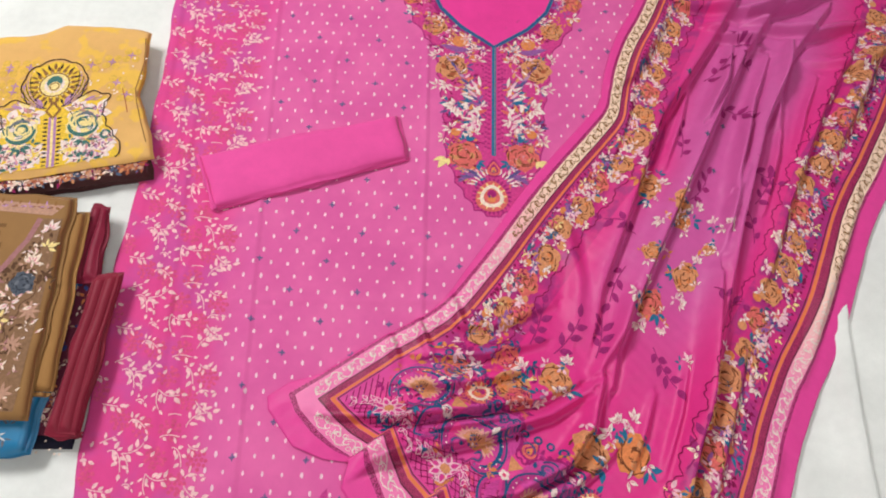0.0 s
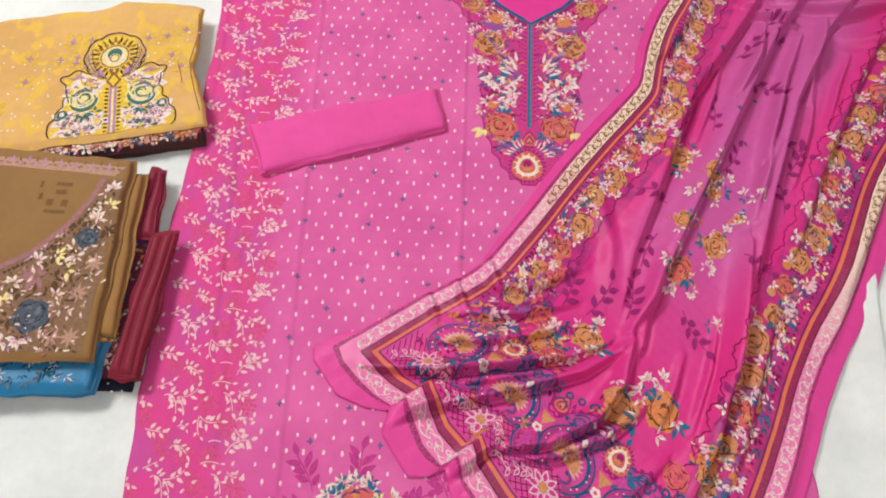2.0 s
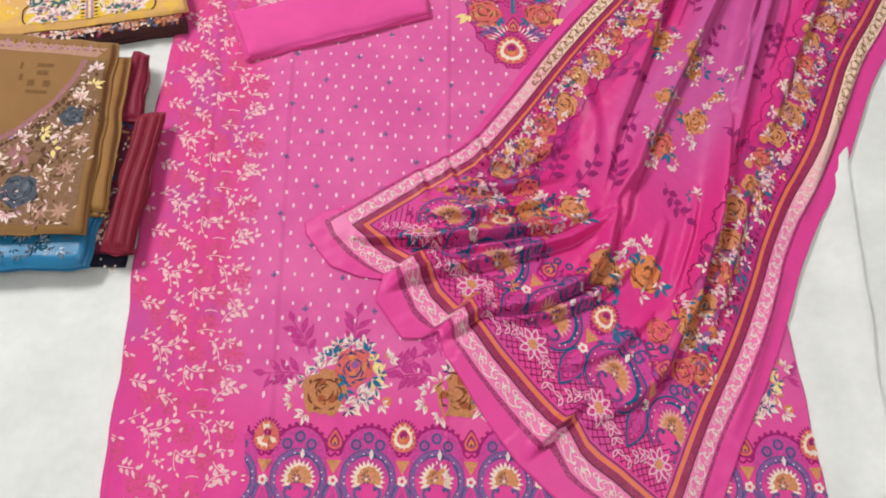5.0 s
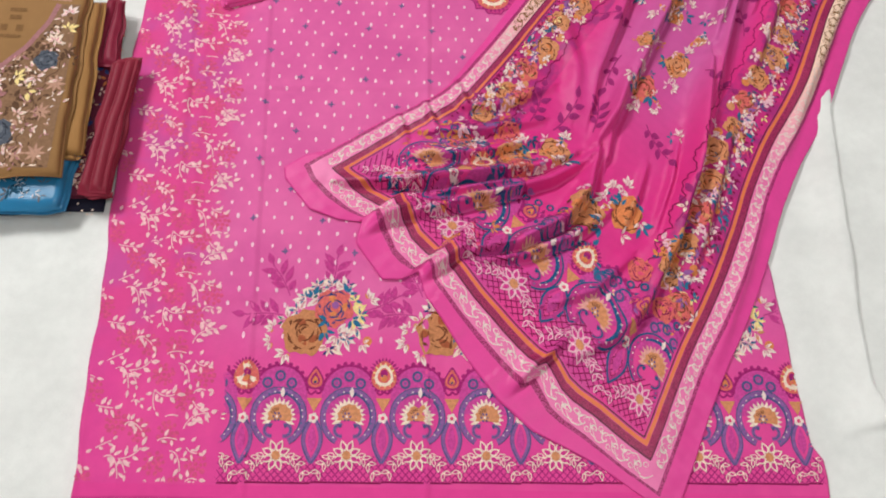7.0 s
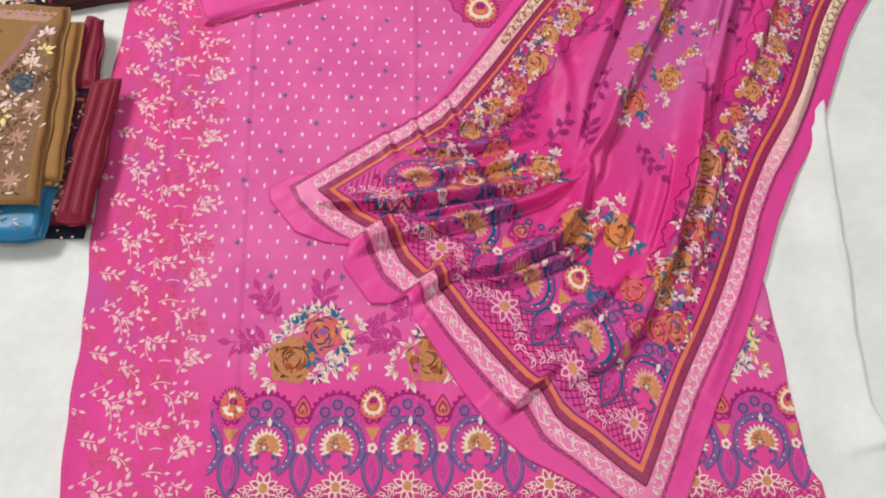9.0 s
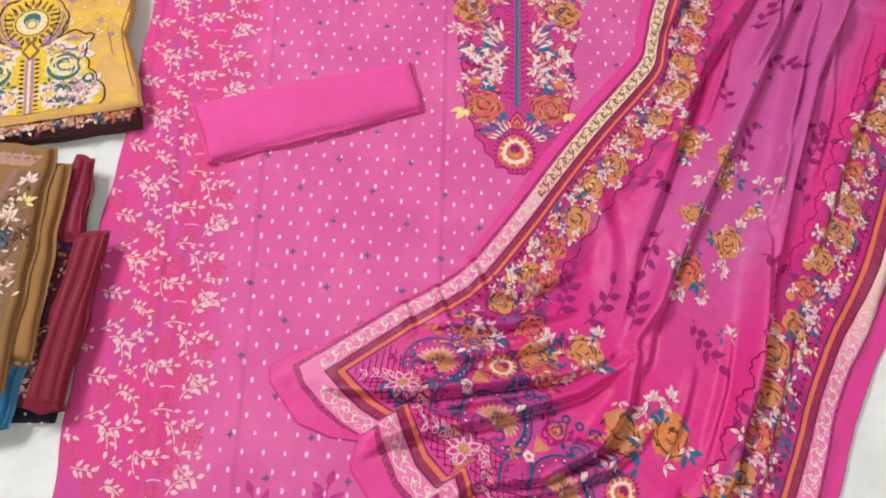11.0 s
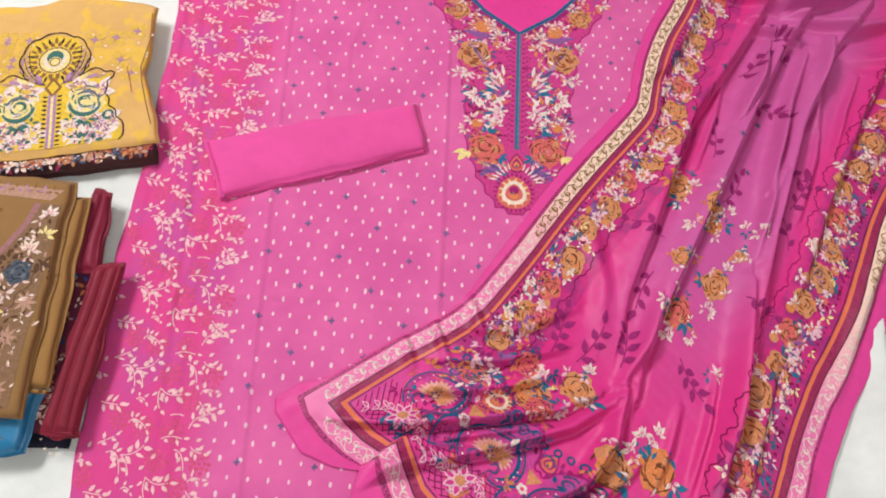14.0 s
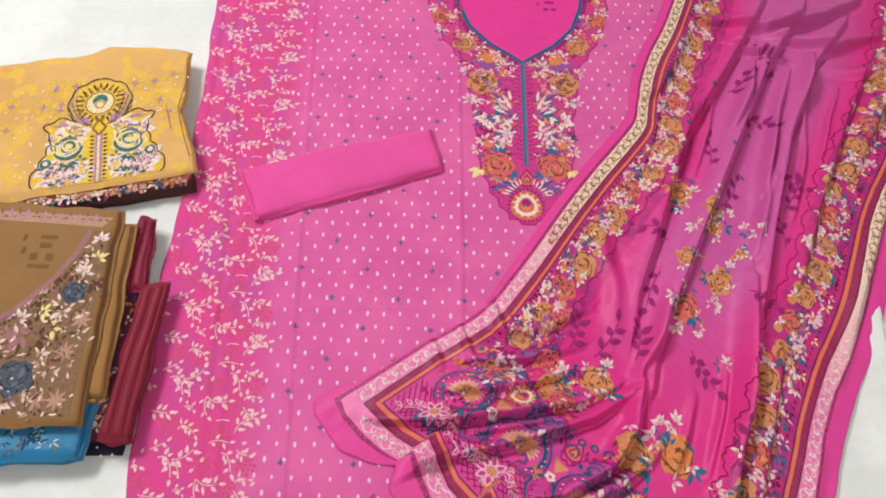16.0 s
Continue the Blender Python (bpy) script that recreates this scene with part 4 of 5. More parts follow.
FOLDS = [
    # lengthwise pleats of the gathered middle: soft on one side, steep on the other
    ([(0.60, 1.16), (0.500, 0.990), (0.380, 0.802), (0.286, 0.558), (0.250, 0.468), (0.235, 0.40)], 0.017, 0.034, 0.0065),
    ([(0.68, 1.14), (0.560, 0.960), (0.472, 0.788), (0.354, 0.550), (0.268, 0.370), (0.255, 0.31)], 0.019, 0.030, 0.0060),
    ([(0.76, 1.10), (0.650, 0.960), (0.566, 0.786), (0.498, 0.600), (0.430, 0.391), (0.400, 0.27)], 0.018, 0.030, 0.0060),
    ([(0.80, 1.02), (0.690, 0.840), (0.590, 0.640), (0.530, 0.500)], 0.011, 0.022, 0.0070),
    ([(0.88, 1.06), (0.780, 0.890), (0.690, 0.740)], 0.012, 0.030, 0.010),
    ([(0.54, 0.98), (0.505, 0.880), (0.462, 0.80)], 0.013, 0.014, 0.0050),
    ([(0.61, 0.96), (0.560, 0.850), (0.520, 0.74), (0.490, 0.66)], 0.012, 0.014, 0.0050),
    ([(0.66, 1.00), (0.625, 0.900), (0.600, 0.80)], 0.011, 0.012, 0.0060),
    ([(0.52, 0.70), (0.485, 0.620), (0.455, 0.54)], 0.008, 0.012, 0.0060),
    ([(0.445, 0.500), (0.400, 0.300), (0.352, 0.167), (0.296, 0.066), (0.262, 0.014)], 0.019, 0.026, 0.0060),
    ([(0.320, 0.300), (0.300, 0.245), (0.275, 0.19)], 0.007, 0.010, 0.0060),
    ([(0.47, 0.37), (0.425, 0.250), (0.375, 0.12)], 0.009, 0.018, 0.0070),
    ([(0.300, 0.46), (0.275, 0.390), (0.235, 0.33)], 0.010, 0.014, 0.0060),
    ([(0.200, 0.58), (0.215, 0.480), (0.205, 0.39)], 0.007, 0.020, 0.012),
    # folds pinched across the lower corner: steep towards the end
    ([(-0.165, 0.250), (-0.06, 0.252), (0.05, 0.268), (0.14, 0.284), (0.20, 0.31)], 0.014, 0.0060, 0.018),
    ([(-0.090, 0.192), (0.00, 0.212), (0.07, 0.232), (0.16, 0.262), (0.22, 0.30)], 0.013, 0.0060, 0.016),
    ([(0.03, 0.140), (0.105, 0.152), (0.180, 0.192), (0.222, 0.250), (0.240, 0.320)], 0.017, 0.0060, 0.018),
    ([(0.06, 0.128), (0.12, 0.135), (0.19, 0.165), (0.25, 0.21)], 0.010, 0.0055, 0.014),
    ([(-0.02, 0.235), (0.05, 0.247), (0.12, 0.262)], 0.008, 0.0050, 0.010),
    ([(-0.06, 0.300), (0.04, 0.306), (0.13, 0.330)], 0.008, 0.0070, 0.016),
    ([(-0.04, 0.345), (0.06, 0.350), (0.15, 0.375)], 0.007, 0.0080, 0.016),
    ([(0.02, 0.395), (0.09, 0.400), (0.17, 0.44)], 0.006, 0.0080, 0.016),
    ([(0.15, 0.06), (0.22, 0.085), (0.28, 0.14)], 0.006, 0.0070, 0.014),
    ([(0.18, -0.02), (0.24, 0.01), (0.30, 0.07)], 0.006, 0.0070, 0.014),
    ([(-0.055, 0.43), (-0.035, 0.385), (-0.02, 0.35)], 0.008, 0.012, 0.0050),
    ([(-0.10, 0.40), (-0.080, 0.365), (-0.07, 0.335)], 0.006, 0.012, 0.0050),
    ([(0.00, 0.46), (0.02, 0.42), (0.03, 0.39)], 0.006, 0.012, 0.0060),
    # tucks along the end border
    ([(-0.13, 0.165), (-0.09, 0.192), (-0.05, 0.215)], 0.010, 0.0050, 0.014),
    ([(-0.06, 0.080), (-0.02, 0.112), (0.03, 0.150)], 0.012, 0.0050, 0.016),
    ([(0.09, -0.07), (0.123, -0.033), (0.17, 0.005)], 0.009, 0.0050, 0.014),
    # narrow creases
    ([(0.45, 0.90), (0.42, 0.80), (0.38, 0.70)], 0.006, 0.008, 0.0045),
    ([(0.54, 0.80), (0.51, 0.70), (0.47, 0.58)], 0.006, 0.008, 0.0045),
    ([(0.62, 0.84), (0.59, 0.74), (0.545, 0.62)], 0.007, 0.009, 0.0045),
    ([(0.48, 0.52), (0.455, 0.43), (0.42, 0.33)], 0.006, 0.008, 0.0045),
    ([(0.38, 0.36), (0.355, 0.27), (0.32, 0.18)], 0.006, 0.008, 0.0045),
    ([(0.34, 0.86), (0.315, 0.78), (0.28, 0.70)], 0.004, 0.008, 0.0050),
    ([(0.70, 0.92), (0.66, 0.84), (0.62, 0.74)], 0.007, 0.009, 0.0045),
    # waves of the side borders
    ([(0.30, 0.88), (0.34, 0.90), (0.42, 1.05)], 0.009, 0.010, 0.014),
    ([(0.72, 0.66), (0.62, 0.47), (0.555, 0.33)], 0.009, 0.016, 0.010),
    ([(0.50, 0.22), (0.44, 0.08), (0.39, -0.03)], 0.006, 0.014, 0.010),
    # gathers at the top
    ([(0.46, 1.09), (0.58, 1.065), (0.70, 1.10), (0.80, 1.16)], 0.020, 0.0080, 0.024),
    ([(0.50, 1.02), (0.55, 1.00), (0.60, 0.985)], 0.015, 0.0070, 0.014),
    ([(0.58, 1.05), (0.70, 1.02), (0.82, 1.06)], 0.016, 0.0080, 0.018),
    ([(0.70, 0.96), (0.78, 0.95), (0.88, 1.00)], 0.010, 0.010, 0.022),
]


TUCK_AT = [0.0, 0.056, 0.113, 0.156, 0.194, 0.202, 0.247, 0.294, 0.348, 0.355, 0.392, 0.473, 0.565, 0.655, 0.663, 0.719, 0.749, 0.796, 0.88, 1.0]
TUCK_BORDER = [0.0, 0.017, 0.018, 0.0155, 0.008, -0.017, -0.002, 0.0115, 0.0125, -0.0155, 0.001, 0.0117, 0.019, 0.0237, 0.007, 0.0218, 0.0223, 0.0173, 0.013, 0.0]
MARGIN_AT = [0.0, 0.02, 0.106, 0.164, 0.19, 0.202, 0.227, 0.317, 0.343, 0.355, 0.40, 0.455, 0.535, 0.633, 0.716, 0.779, 0.836, 1.0]
MARGIN_OUT = [0.040, 0.052, 0.060, 0.040, 0.024, 0.016, 0.048, 0.060, 0.040, 0.012, 0.032, 0.040, 0.056, 0.068, 0.066, 0.050, 0.037, 0.016]


def shawl_plan(c, d):
    c, d = np.asarray(c, float), np.asarray(d, float)
    c = np.where(c < 0.0155, 0.0155 - (0.0155 - c) * np.interp(d, [0, 0.03, 0.08, 0.27, 0.36, 0.52, 1.0], [1, 1, 0.15, 0.15, 0.7, 1.15, 1.15]), c)
    lx, ly = np.interp(d, LEFT[0], LEFT[1][:, 0]), np.interp(d, LEFT[0], LEFT[1][:, 1])
    rx, ry = np.interp(d, RIGHT[0], RIGHT[1][:, 0]), np.interp(d, RIGHT[0], RIGHT[1][:, 1])
    w = np.hypot(rx - lx, ry - ly)
    mid = MARGIN + (c - MARGIN) / (WIDE - 2 * MARGIN) * (w - 2 * MARGIN)
    f = np.where(c < MARGIN, c, np.where(c > WIDE - MARGIN, w - (WIDE - c), mid)) / w
    x, y = lx + (rx - lx) * f, ly + (ry - ly) * f
    # the end is tucked three times: its border and its plain margin step inwards at each tuck
    border = np.interp(f, TUCK_AT, TUCK_BORDER)
    margin = np.interp(f, MARGIN_AT, MARGIN_OUT)
    lap = np.clip(d / 0.034, 0, 1)
    out = np.where(d < 0.034, (margin - 0.034) * (1 - lap) + border * lap, border * np.exp(-np.maximum(d - 0.075, 0) / 0.10))
    return x - 0.687 * out, y - 0.726 * out


def y0_is_low(line):
    """True for the folds pinched across the lower corner."""
    return line[0][1] < 0.4


def shawl_edge(c, d):
    r = WIDE - c
    return np.minimum(np.minimum(np.where(c < 0.0615, 1.30 * c, c + 0.01845), d - 0.008), np.where(r < 0.06, 1.32 * r - 0.0189, r + 0.0003))


def shawl_surface(c, d):
    x, y = shawl_plan(c, d)
    e = np.minimum(np.minimum(c, d), WIDE - c)
    z = 0.0085 + 0.0035 * np.clip(e / 0.05, 0, 1)
    body = np.clip(e / 0.035, 0.25, 1)
    for line, h, w1, w2 in FOLDS:
        z = z + body * ridge(x, y, line, 1.6 * h * (1.25 if w1 < w2 and y0_is_low(line) else 1.0), 0.85 * w1, 0.85 * w2, 0.25)
    wide = np.hypot(np.interp(d, RIGHT[0], RIGHT[1][:, 0]) - np.interp(d, LEFT[0], LEFT[1][:, 0]), np.interp(d, RIGHT[0], RIGHT[1][:, 1]) - np.interp(d, LEFT[0], LEFT[1][:, 1]))
    f = np.where(c < WIDE / 2, c / wide, 1 - (WIDE - c) / wide)
    for f0, up in ((0.198, 0.0055), (0.351, 0.0055), (0.659, 0.0045)):
        z = z + up * (f > f0) * np.exp(-np.maximum(f - f0, 0) / 0.035) * np.exp(-d / 0.09)
    z = np.maximum(z, 0.0072) + 0.0011 * wave(x, y, 26.0, 5.0) + 0.0006 * wave(x, y, 70.0, 2.0)
    return x, y, z


_gc, _gd = np.meshgrid(np.linspace(0.0, WIDE, 125), np.linspace(0, 1.5, 301))
_gx, _gy = shawl_plan(_gc, _gd)


def shawl_at(x, y):
    """Cloth coordinates of a plan point."""
    i = np.argmin((_gx - x) ** 2 + (_gy - y) ** 2)
    return complex(_gc.flat[i], _gd.flat[i])


def scroll_row(k, d0, d1, place, key, w=0.0019):
    """Curling tendrils along a border."""
    n = int((d1 - d0) / 0.018)
    for i in range(n):
        m = d0 + (i + 0.5) * (d1 - d0) / n
        flip = 1 if i % 2 else -1
        s = np.linspace(0, 2.1 * np.pi, 16)
        curl = rng.uniform(0.0088, 0.0108) * (1 - 0.14 * s) * np.exp(1j * (s + 0.6 + rng.uniform(-0.4, 0.4)) * flip)
        k.stroke(place(m, curl), w, key, 1, taper=True)
        k.stroke(place(m + 0.010, np.linspace(-0.012, 0.012, 6) + 1j * flip * 0.011 * np.sin(np.linspace(0.2, np.pi, 6))), w, key, 1, taper=True)
        k.stroke(place(m + 0.008, -1j * flip * 0.006 + 0.0044 * (1 - 0.09 * s) * np.exp(-1j * s * flip)), w * 0.7, key, 1, taper=True)
        for q in (-0.5, 0.4, 1.2):
            k.leaf(place(m - 0.006, 0.002j * flip), np.pi / 2 + q * flip, 0.007, 0.0020, key, 1)


def shawl():
    cs, ds = np.linspace(0, WIDE, 270), np.linspace(0, 1.5, 520)
    D, C = np.meshgrid(ds, cs, indexing="ij")
    x, y, z = shawl_surface(C, D)
    attr = np.stack([C, D, shawl_edge(C, D)], -1).reshape(-1, 3)
    ob = sheet_mesh("shawl", np.stack([x, y, z], -1), shawl_material(), 0.0052, attr=attr)
    tagged(ob, "pink floral silk shawl draped in pleats over the shirt", "shawl")
    fine = dict(longest=0.005, lift=0.0006, step=0.00012)

    # woven scrolls in the borders
    k = Ink()
    scroll_row(k, 0.46, 1.45, lambda m, z: 0.0312 + 1j * m + z * 0.8j, "mocha")
    scroll_row(k, 0.06, 0.46, lambda m, z: 0.0312 + 1j * m + z * 0.8j, "white")
    scroll_row(k, 0.06, WIDE - 0.06, lambda m, z: m + 0.0485j + z, "white")
    scroll_row(k, 0.06, 0.80, lambda m, z: WIDE - 0.045 + 1j * m + z * 0.78j, "white")
    scroll_row(k, 0.80, 1.45, lambda m, z: WIDE - 0.045 + 1j * m + z * 0.78j, "mocha", 0.0014)
    for i in range(230):
        k.disc(0.0148 + 1j * (0.03 + 0.0062 * i), 0.0013, "maroon", 0, 6)
    k.build("border_scroll_print", shawl_surface, ob, "curling tendrils woven into the border", **fine)

    # end print
    k = Ink()
    for i in range(5):
        k.home(0.118 + 0.1000 * i + 0.172j)
        hem_unit(k, pear=i % 2 == 0, low=-0.086, lattice_top=-0.024, dark="orchid", line="peacock", daisy="blush", fill="hem", lw=1.7, fan="fanpink")
    k.home()
    for q in range(110):
        cc, dd = rng.uniform(0.075, WIDE - 0.09), rng.uniform(0.205, 0.335)
        keyq = ("coral", "orange", "purple", "teal", "blush", "berry", "peacock", "dusk", "butter", "leafberry")[q % 10]
        if abs(cc - 0.34) > 0.10 or dd < 0.25:
            petals(k, complex(cc, dd), rng.uniform(0, 360), rng.choice((1, 2, 3)), rng.uniform(0.008, 0.016), keyq, 110, q % 4, 0.45)
    for q in range(150):
        cc, dd = rng.uniform(0.065, 0.27), rng.uniform(0.10, 0.46)
        if dd < 0.46 - 1.1 * (cc - 0.065):
            petals(k, complex(cc, dd), rng.uniform(0, 360), rng.choice((2, 3, 4)), rng.uniform(0.008, 0.015), ("coral", "salmon", "coral", "peacock", "blush", "berry", "leafberry", "orange", "dusk", "lilac", "teal", "maroon")[q % 12], 130, q % 4, 0.42)
    for cc, dd in ((0.150, 0.30), (0.205, 0.265), (0.115, 0.37), (0.44, 0.27), (0.50, 0.25)):
        rose(k, complex(cc, dd), 0.019, "salmon", "maroon", "coral", 4)
    for q in range(26):
        cc = 0.09 + 0.0175 * q
        k.ring(complex(cc, 0.243 + 0.012 * math.sin(q * 0.63 * 1.0)), 0.0048, 0.003, "peacock", 3, 12)
        k.stroke(complex(cc, 0.222) + 0.010 * np.exp(1j * np.linspace(0.3, 2.9, 7)), 0.0026, "orchid" if q % 2 else "peacock", 4)
    k.build("end_print", shawl_surface, ob, "blue horseshoe border print with lattice", inside=lambda u, v: (shawl_edge(u, v) > 0.081), **fine)

    # flower bands down both sides
    k = Ink()
    for right in (False, True):
        def at(c, d):
            return complex(WIDE - 0.002 - c if right else 0.062 + (c - 0.084) * 0.76, d)
        y = 0.30
        i = 0
        while y < 1.46:
            rose(k, at(0.128 + 0.012 * rng.uniform(-1, 1), y), 0.021 + 0.004 * rng.random(), ("ochre", "ochre", "salmon", "ochre")[i % 4], "brown", ("ochre", "orange")[i % 2], 3)
            k.disc(at(0.104, y + 0.030), 0.008, ("orange", "salmon")[i % 2], 2)
            k.disc(at(0.146, y + 0.034), 0.008, ("orange", "ochre")[i % 2], 2)
            for q in range(6):
                c = rng.uniform(0.090, 0.160)
                petals(k, at(c, y + 0.020 + 0.005 * q), rng.uniform(0, 360), rng.choice((3, 4, 5)), rng.uniform(0.008, 0.012), ("white", "blush", "white", "cream", "blush", "white", "silver")[q], 170, 6, 0.45)
            for q in range(10):
                c = rng.uniform(0.084, 0.135)
                petals(k, at(c, y + rng.uniform(-0.02, 0.05)), rng.uniform(0, 360), 3, rng.uniform(0.010, 0.018), ("starblue", "teal", "purple", "berry", "maroon", "bluegrey", "berry", "coral", "purple", "teal")[q], 110, 2 + q % 3, 0.36)
            for q in range(5):
                petals(k, at(rng.uniform(0.086, 0.112), y + rng.uniform(-0.02, 0.05)), rng.uniform(0, 360), 3, 0.010, ("blush", "butter", "blush", "coral", "maroon")[q], 140, 5, 0.4)
            y += 0.058
            i += 1
        t = np.linspace(0.24, 1.47, 400)
        cw = 0.1620 + 0.0040 * np.abs(np.sin(t * 230)) + 0.012 * np.abs(np.sin(t * 62))
        k.stroke(np.array([at(a, b) for a, b in zip(cw, t)]), 0.0016, "maroon", 2)
        for j in range(110):
            k.leaf(at(0.083, 0.26 + 0.011 * j), 0 if not right else np.pi, 0.006, 0.004, "maroon", 2)
    k.build("side_band_print", shawl_surface, ob, "dense rose bands inside the borders", inside=lambda u, v: shawl_edge(u, v) > 0.081, **fine)

    # sprays of the middle panel
    k = Ink()
    for px, py, r, base in ((0.350, 0.662, 0.026, "ochre"), (0.400, 0.628, 0.024, "ochre"), (0.402, 0.596, 0.016, "orange"), (0.392, 0.493, 0.027, "ochre"),
                            (0.327, 0.447, 0.027, "salmon"), (0.335, 0.530, 0.017, "ochre"), (0.440, 0.545, 0.013, "ochre"),
                            (0.217, 0.212, 0.030, "ochre"), (0.280, 0.212, 0.029, "orange"), (0.105, 0.305, 0.026, "ochre"), (0.170, 0.318, 0.026, "ochre"),
                            (0.350, 0.06, 0.022, "salmon"), (0.34, 0.14, 0.020, "orange"), (0.02, 0.330, 0.020, "salmon")):
        rose(k, shawl_at(px, py), r, base, "brown", "orange" if base == "ochre" else "ochre", 2)
        for q in range(5):
            rim = shawl_at(px, py) + r * rng.uniform(0.9, 1.3) * np.exp(1j * (q * 1.26 + rng.uniform(-0.4, 0.4)))
            petals(k, rim, rng.uniform(0, 360), 3, rng.uniform(0.009, 0.014), ("white", "teal", "blush", "orange", "white")[q], 130, 5, 0.40)
    for px, py, a, n in ((0.340, 0.690, 100, 5), (0.372, 0.668, 60, 4), (0.430, 0.620, 20, 4), (0.415, 0.660, 70, 4), (0.358, 0.590, 220, 4), (0.415, 0.520, 60, 4),
                         (0.365, 0.545, 140, 4), (0.375, 0.448, -20, 5), (0.345, 0.405, 250, 5), (0.310, 0.412, 230, 5), (0.330, 0.480, 90, 4), (0.300, 0.455, 170, 3),
                         (0.262, 0.255, 90, 6), (0.285, 0.262, 50, 4), (0.245, 0.235, 130, 3), (0.12, 0.33, 120, 4), (0.19, 0.34, 60, 4), (0.05, 0.335, 90, 4),
                         (0.145, 0.285, -60, 4), (0.375, 0.35, 0, 3), (0.47, 0.58, 30, 4), (0.455, 0.60, 100, 3)):
        petals(k, shawl_at(px, py), a + 40, n, 0.014, "white", 130, 6, 0.42)
        petals(k, shawl_at(px, py) + 0.006j, a + 130, 3, 0.010, "blush", 120, 6, 0.42)
        petals(k, shawl_at(px, py) + 0.010 * turn(a + 200), a + 200, 3, 0.011, rng.choice(("blush", "white", "orange", "teal")), 150, 5, 0.45)
    for px, py, a in ((0.345, 0.64, 200), (0.385, 0.60, -60), (0.37, 0.50, 180), (0.34, 0.43, -90), (0.235, 0.19, 200), (0.30, 0.19, -60), (0.27, 0.225, 90),
                      (0.13, 0.29, 200), (0.19, 0.30, -30), (0.42, 0.60, 0), (0.31, 0.44, 120), (0.06, 0.32, 180), (0.36, 0.09, 100), (0.33, 0.12, 30)):
        petals(k, shawl_at(px, py), a + 40, 3, 0.017, "teal", 120, 4)
    for px, py, a, n in ((0.325, 0.375, -70, 7), (0.235, 0.350, 65, 7), (0.318, 0.570, 150, 5), (0.420, 0.640, 30, 5), (0.505, 0.850, -40, 6), (0.535, 0.64, 30, 6), (0.54, 0.72, -50, 6),
                         (0.43, 0.47, -30, 5), (0.295, 0.51, 230, 5), (0.130, 0.370, 60, 7), (0.09, 0.350, 110, 6), (0.17, 0.36, 40, 6), (0.35, 0.19, 40, 5), (0.40, 0.30, -30, 5),
                         (0.48, 0.90, 20, 5), (0.41, 0.72, 45, 5), (0.57, 0.93, 100, 6), (0.52, 0.56, 80, 5)):
        sprig(k, shawl_at(px, py), a + 40, 0.070, "leafberry", n, 0.020, 0.0110, 0.25, 1, 0.0018)
    for px, py in ((0.376, 0.807), (0.454, 0.762), (0.42, 0.86), (0.47, 0.70), (0.50, 0.80), (0.44, 0.90)):
        for q in range(4):
            k.leaf(shawl_at(px, py), q * np.pi / 2, 0.0065, 0.0034, "bluegrey", 1)
    k.build("spray_print", shawl_surface, ob, "rose sprays and berry leaves on the middle", **fine)


shawl()

# ---- folded suits beside the shirt ----
dark_print = folded("folded_print", [(-0.960, 0.537), (-0.516, 0.636), (-0.545, 0.73), (-0.960, 0.70)], 0.0, 0.030, cloth_mat("black_print_cotton", (84, 50, 50)), 0.010, 4, 0.004, 1.0)
tagged(dark_print[0], "black cotton with small florals, folded under yellow cloth", "folded cloth", "folded suits beside the shirt")
k = Ink()
for i in range(330):
    x = rng.uniform(-0.955, -0.520)
    y = rng.uniform(0.541, 0.580) + 0.223 * (x + 0.96)
    petals(k, x + 1j * y, rng.uniform(0, 360), 3, rng.uniform(0.007, 0.013), ("cream", "rust", "rust", "dust", "maroon", "bluegrey", "cream", "umber")[i % 8], 200, i % 4, 0.5)
k.build("floral_print", dark_print[1], dark_print[0], "cream and rust sprigs")


def yellow_mat():
    n = Nodes("yellow_cotton")
    blot = n.smooth(n.noise(26, 2.0), 0.52, 0.60)
    col = n.mix(n.smooth(n.noise(7, 3.0), 0.35, 0.7), lin(214, 164, 98), lin(226, 176, 106))
    return n.finish(n.mix(n.math("MULTIPLY", blot, 0.75), col, lin(234, 186, 70)))


yellow = folded("yellow_shirt_fabric", [(-0.985, 0.556), (-0.505, 0.662), (-0.568, 0.931), (-0.985, 0.862)], 0.0305, 0.0385, yellow_mat(), 0.006, 1, 0.003, 2.0,
                top_edge=((0, 0.18, 0.39, 0.53, 0.62, 0.70, 0.86, 1), (0, 0.006, 0.011, 0.013, 0.030, 0.026, 0.020, 0)),
                right_edge=((0, 0.12, 0.31, 0.48, 0.60, 0.72, 1), (0, -0.004, -0.012, -0.022, -0.016, -0.009, 0)))
tagged(yellow[0], "yellow cotton shirt length, folded, with floral neck print", "folded cloth", "folded suits beside the shirt")


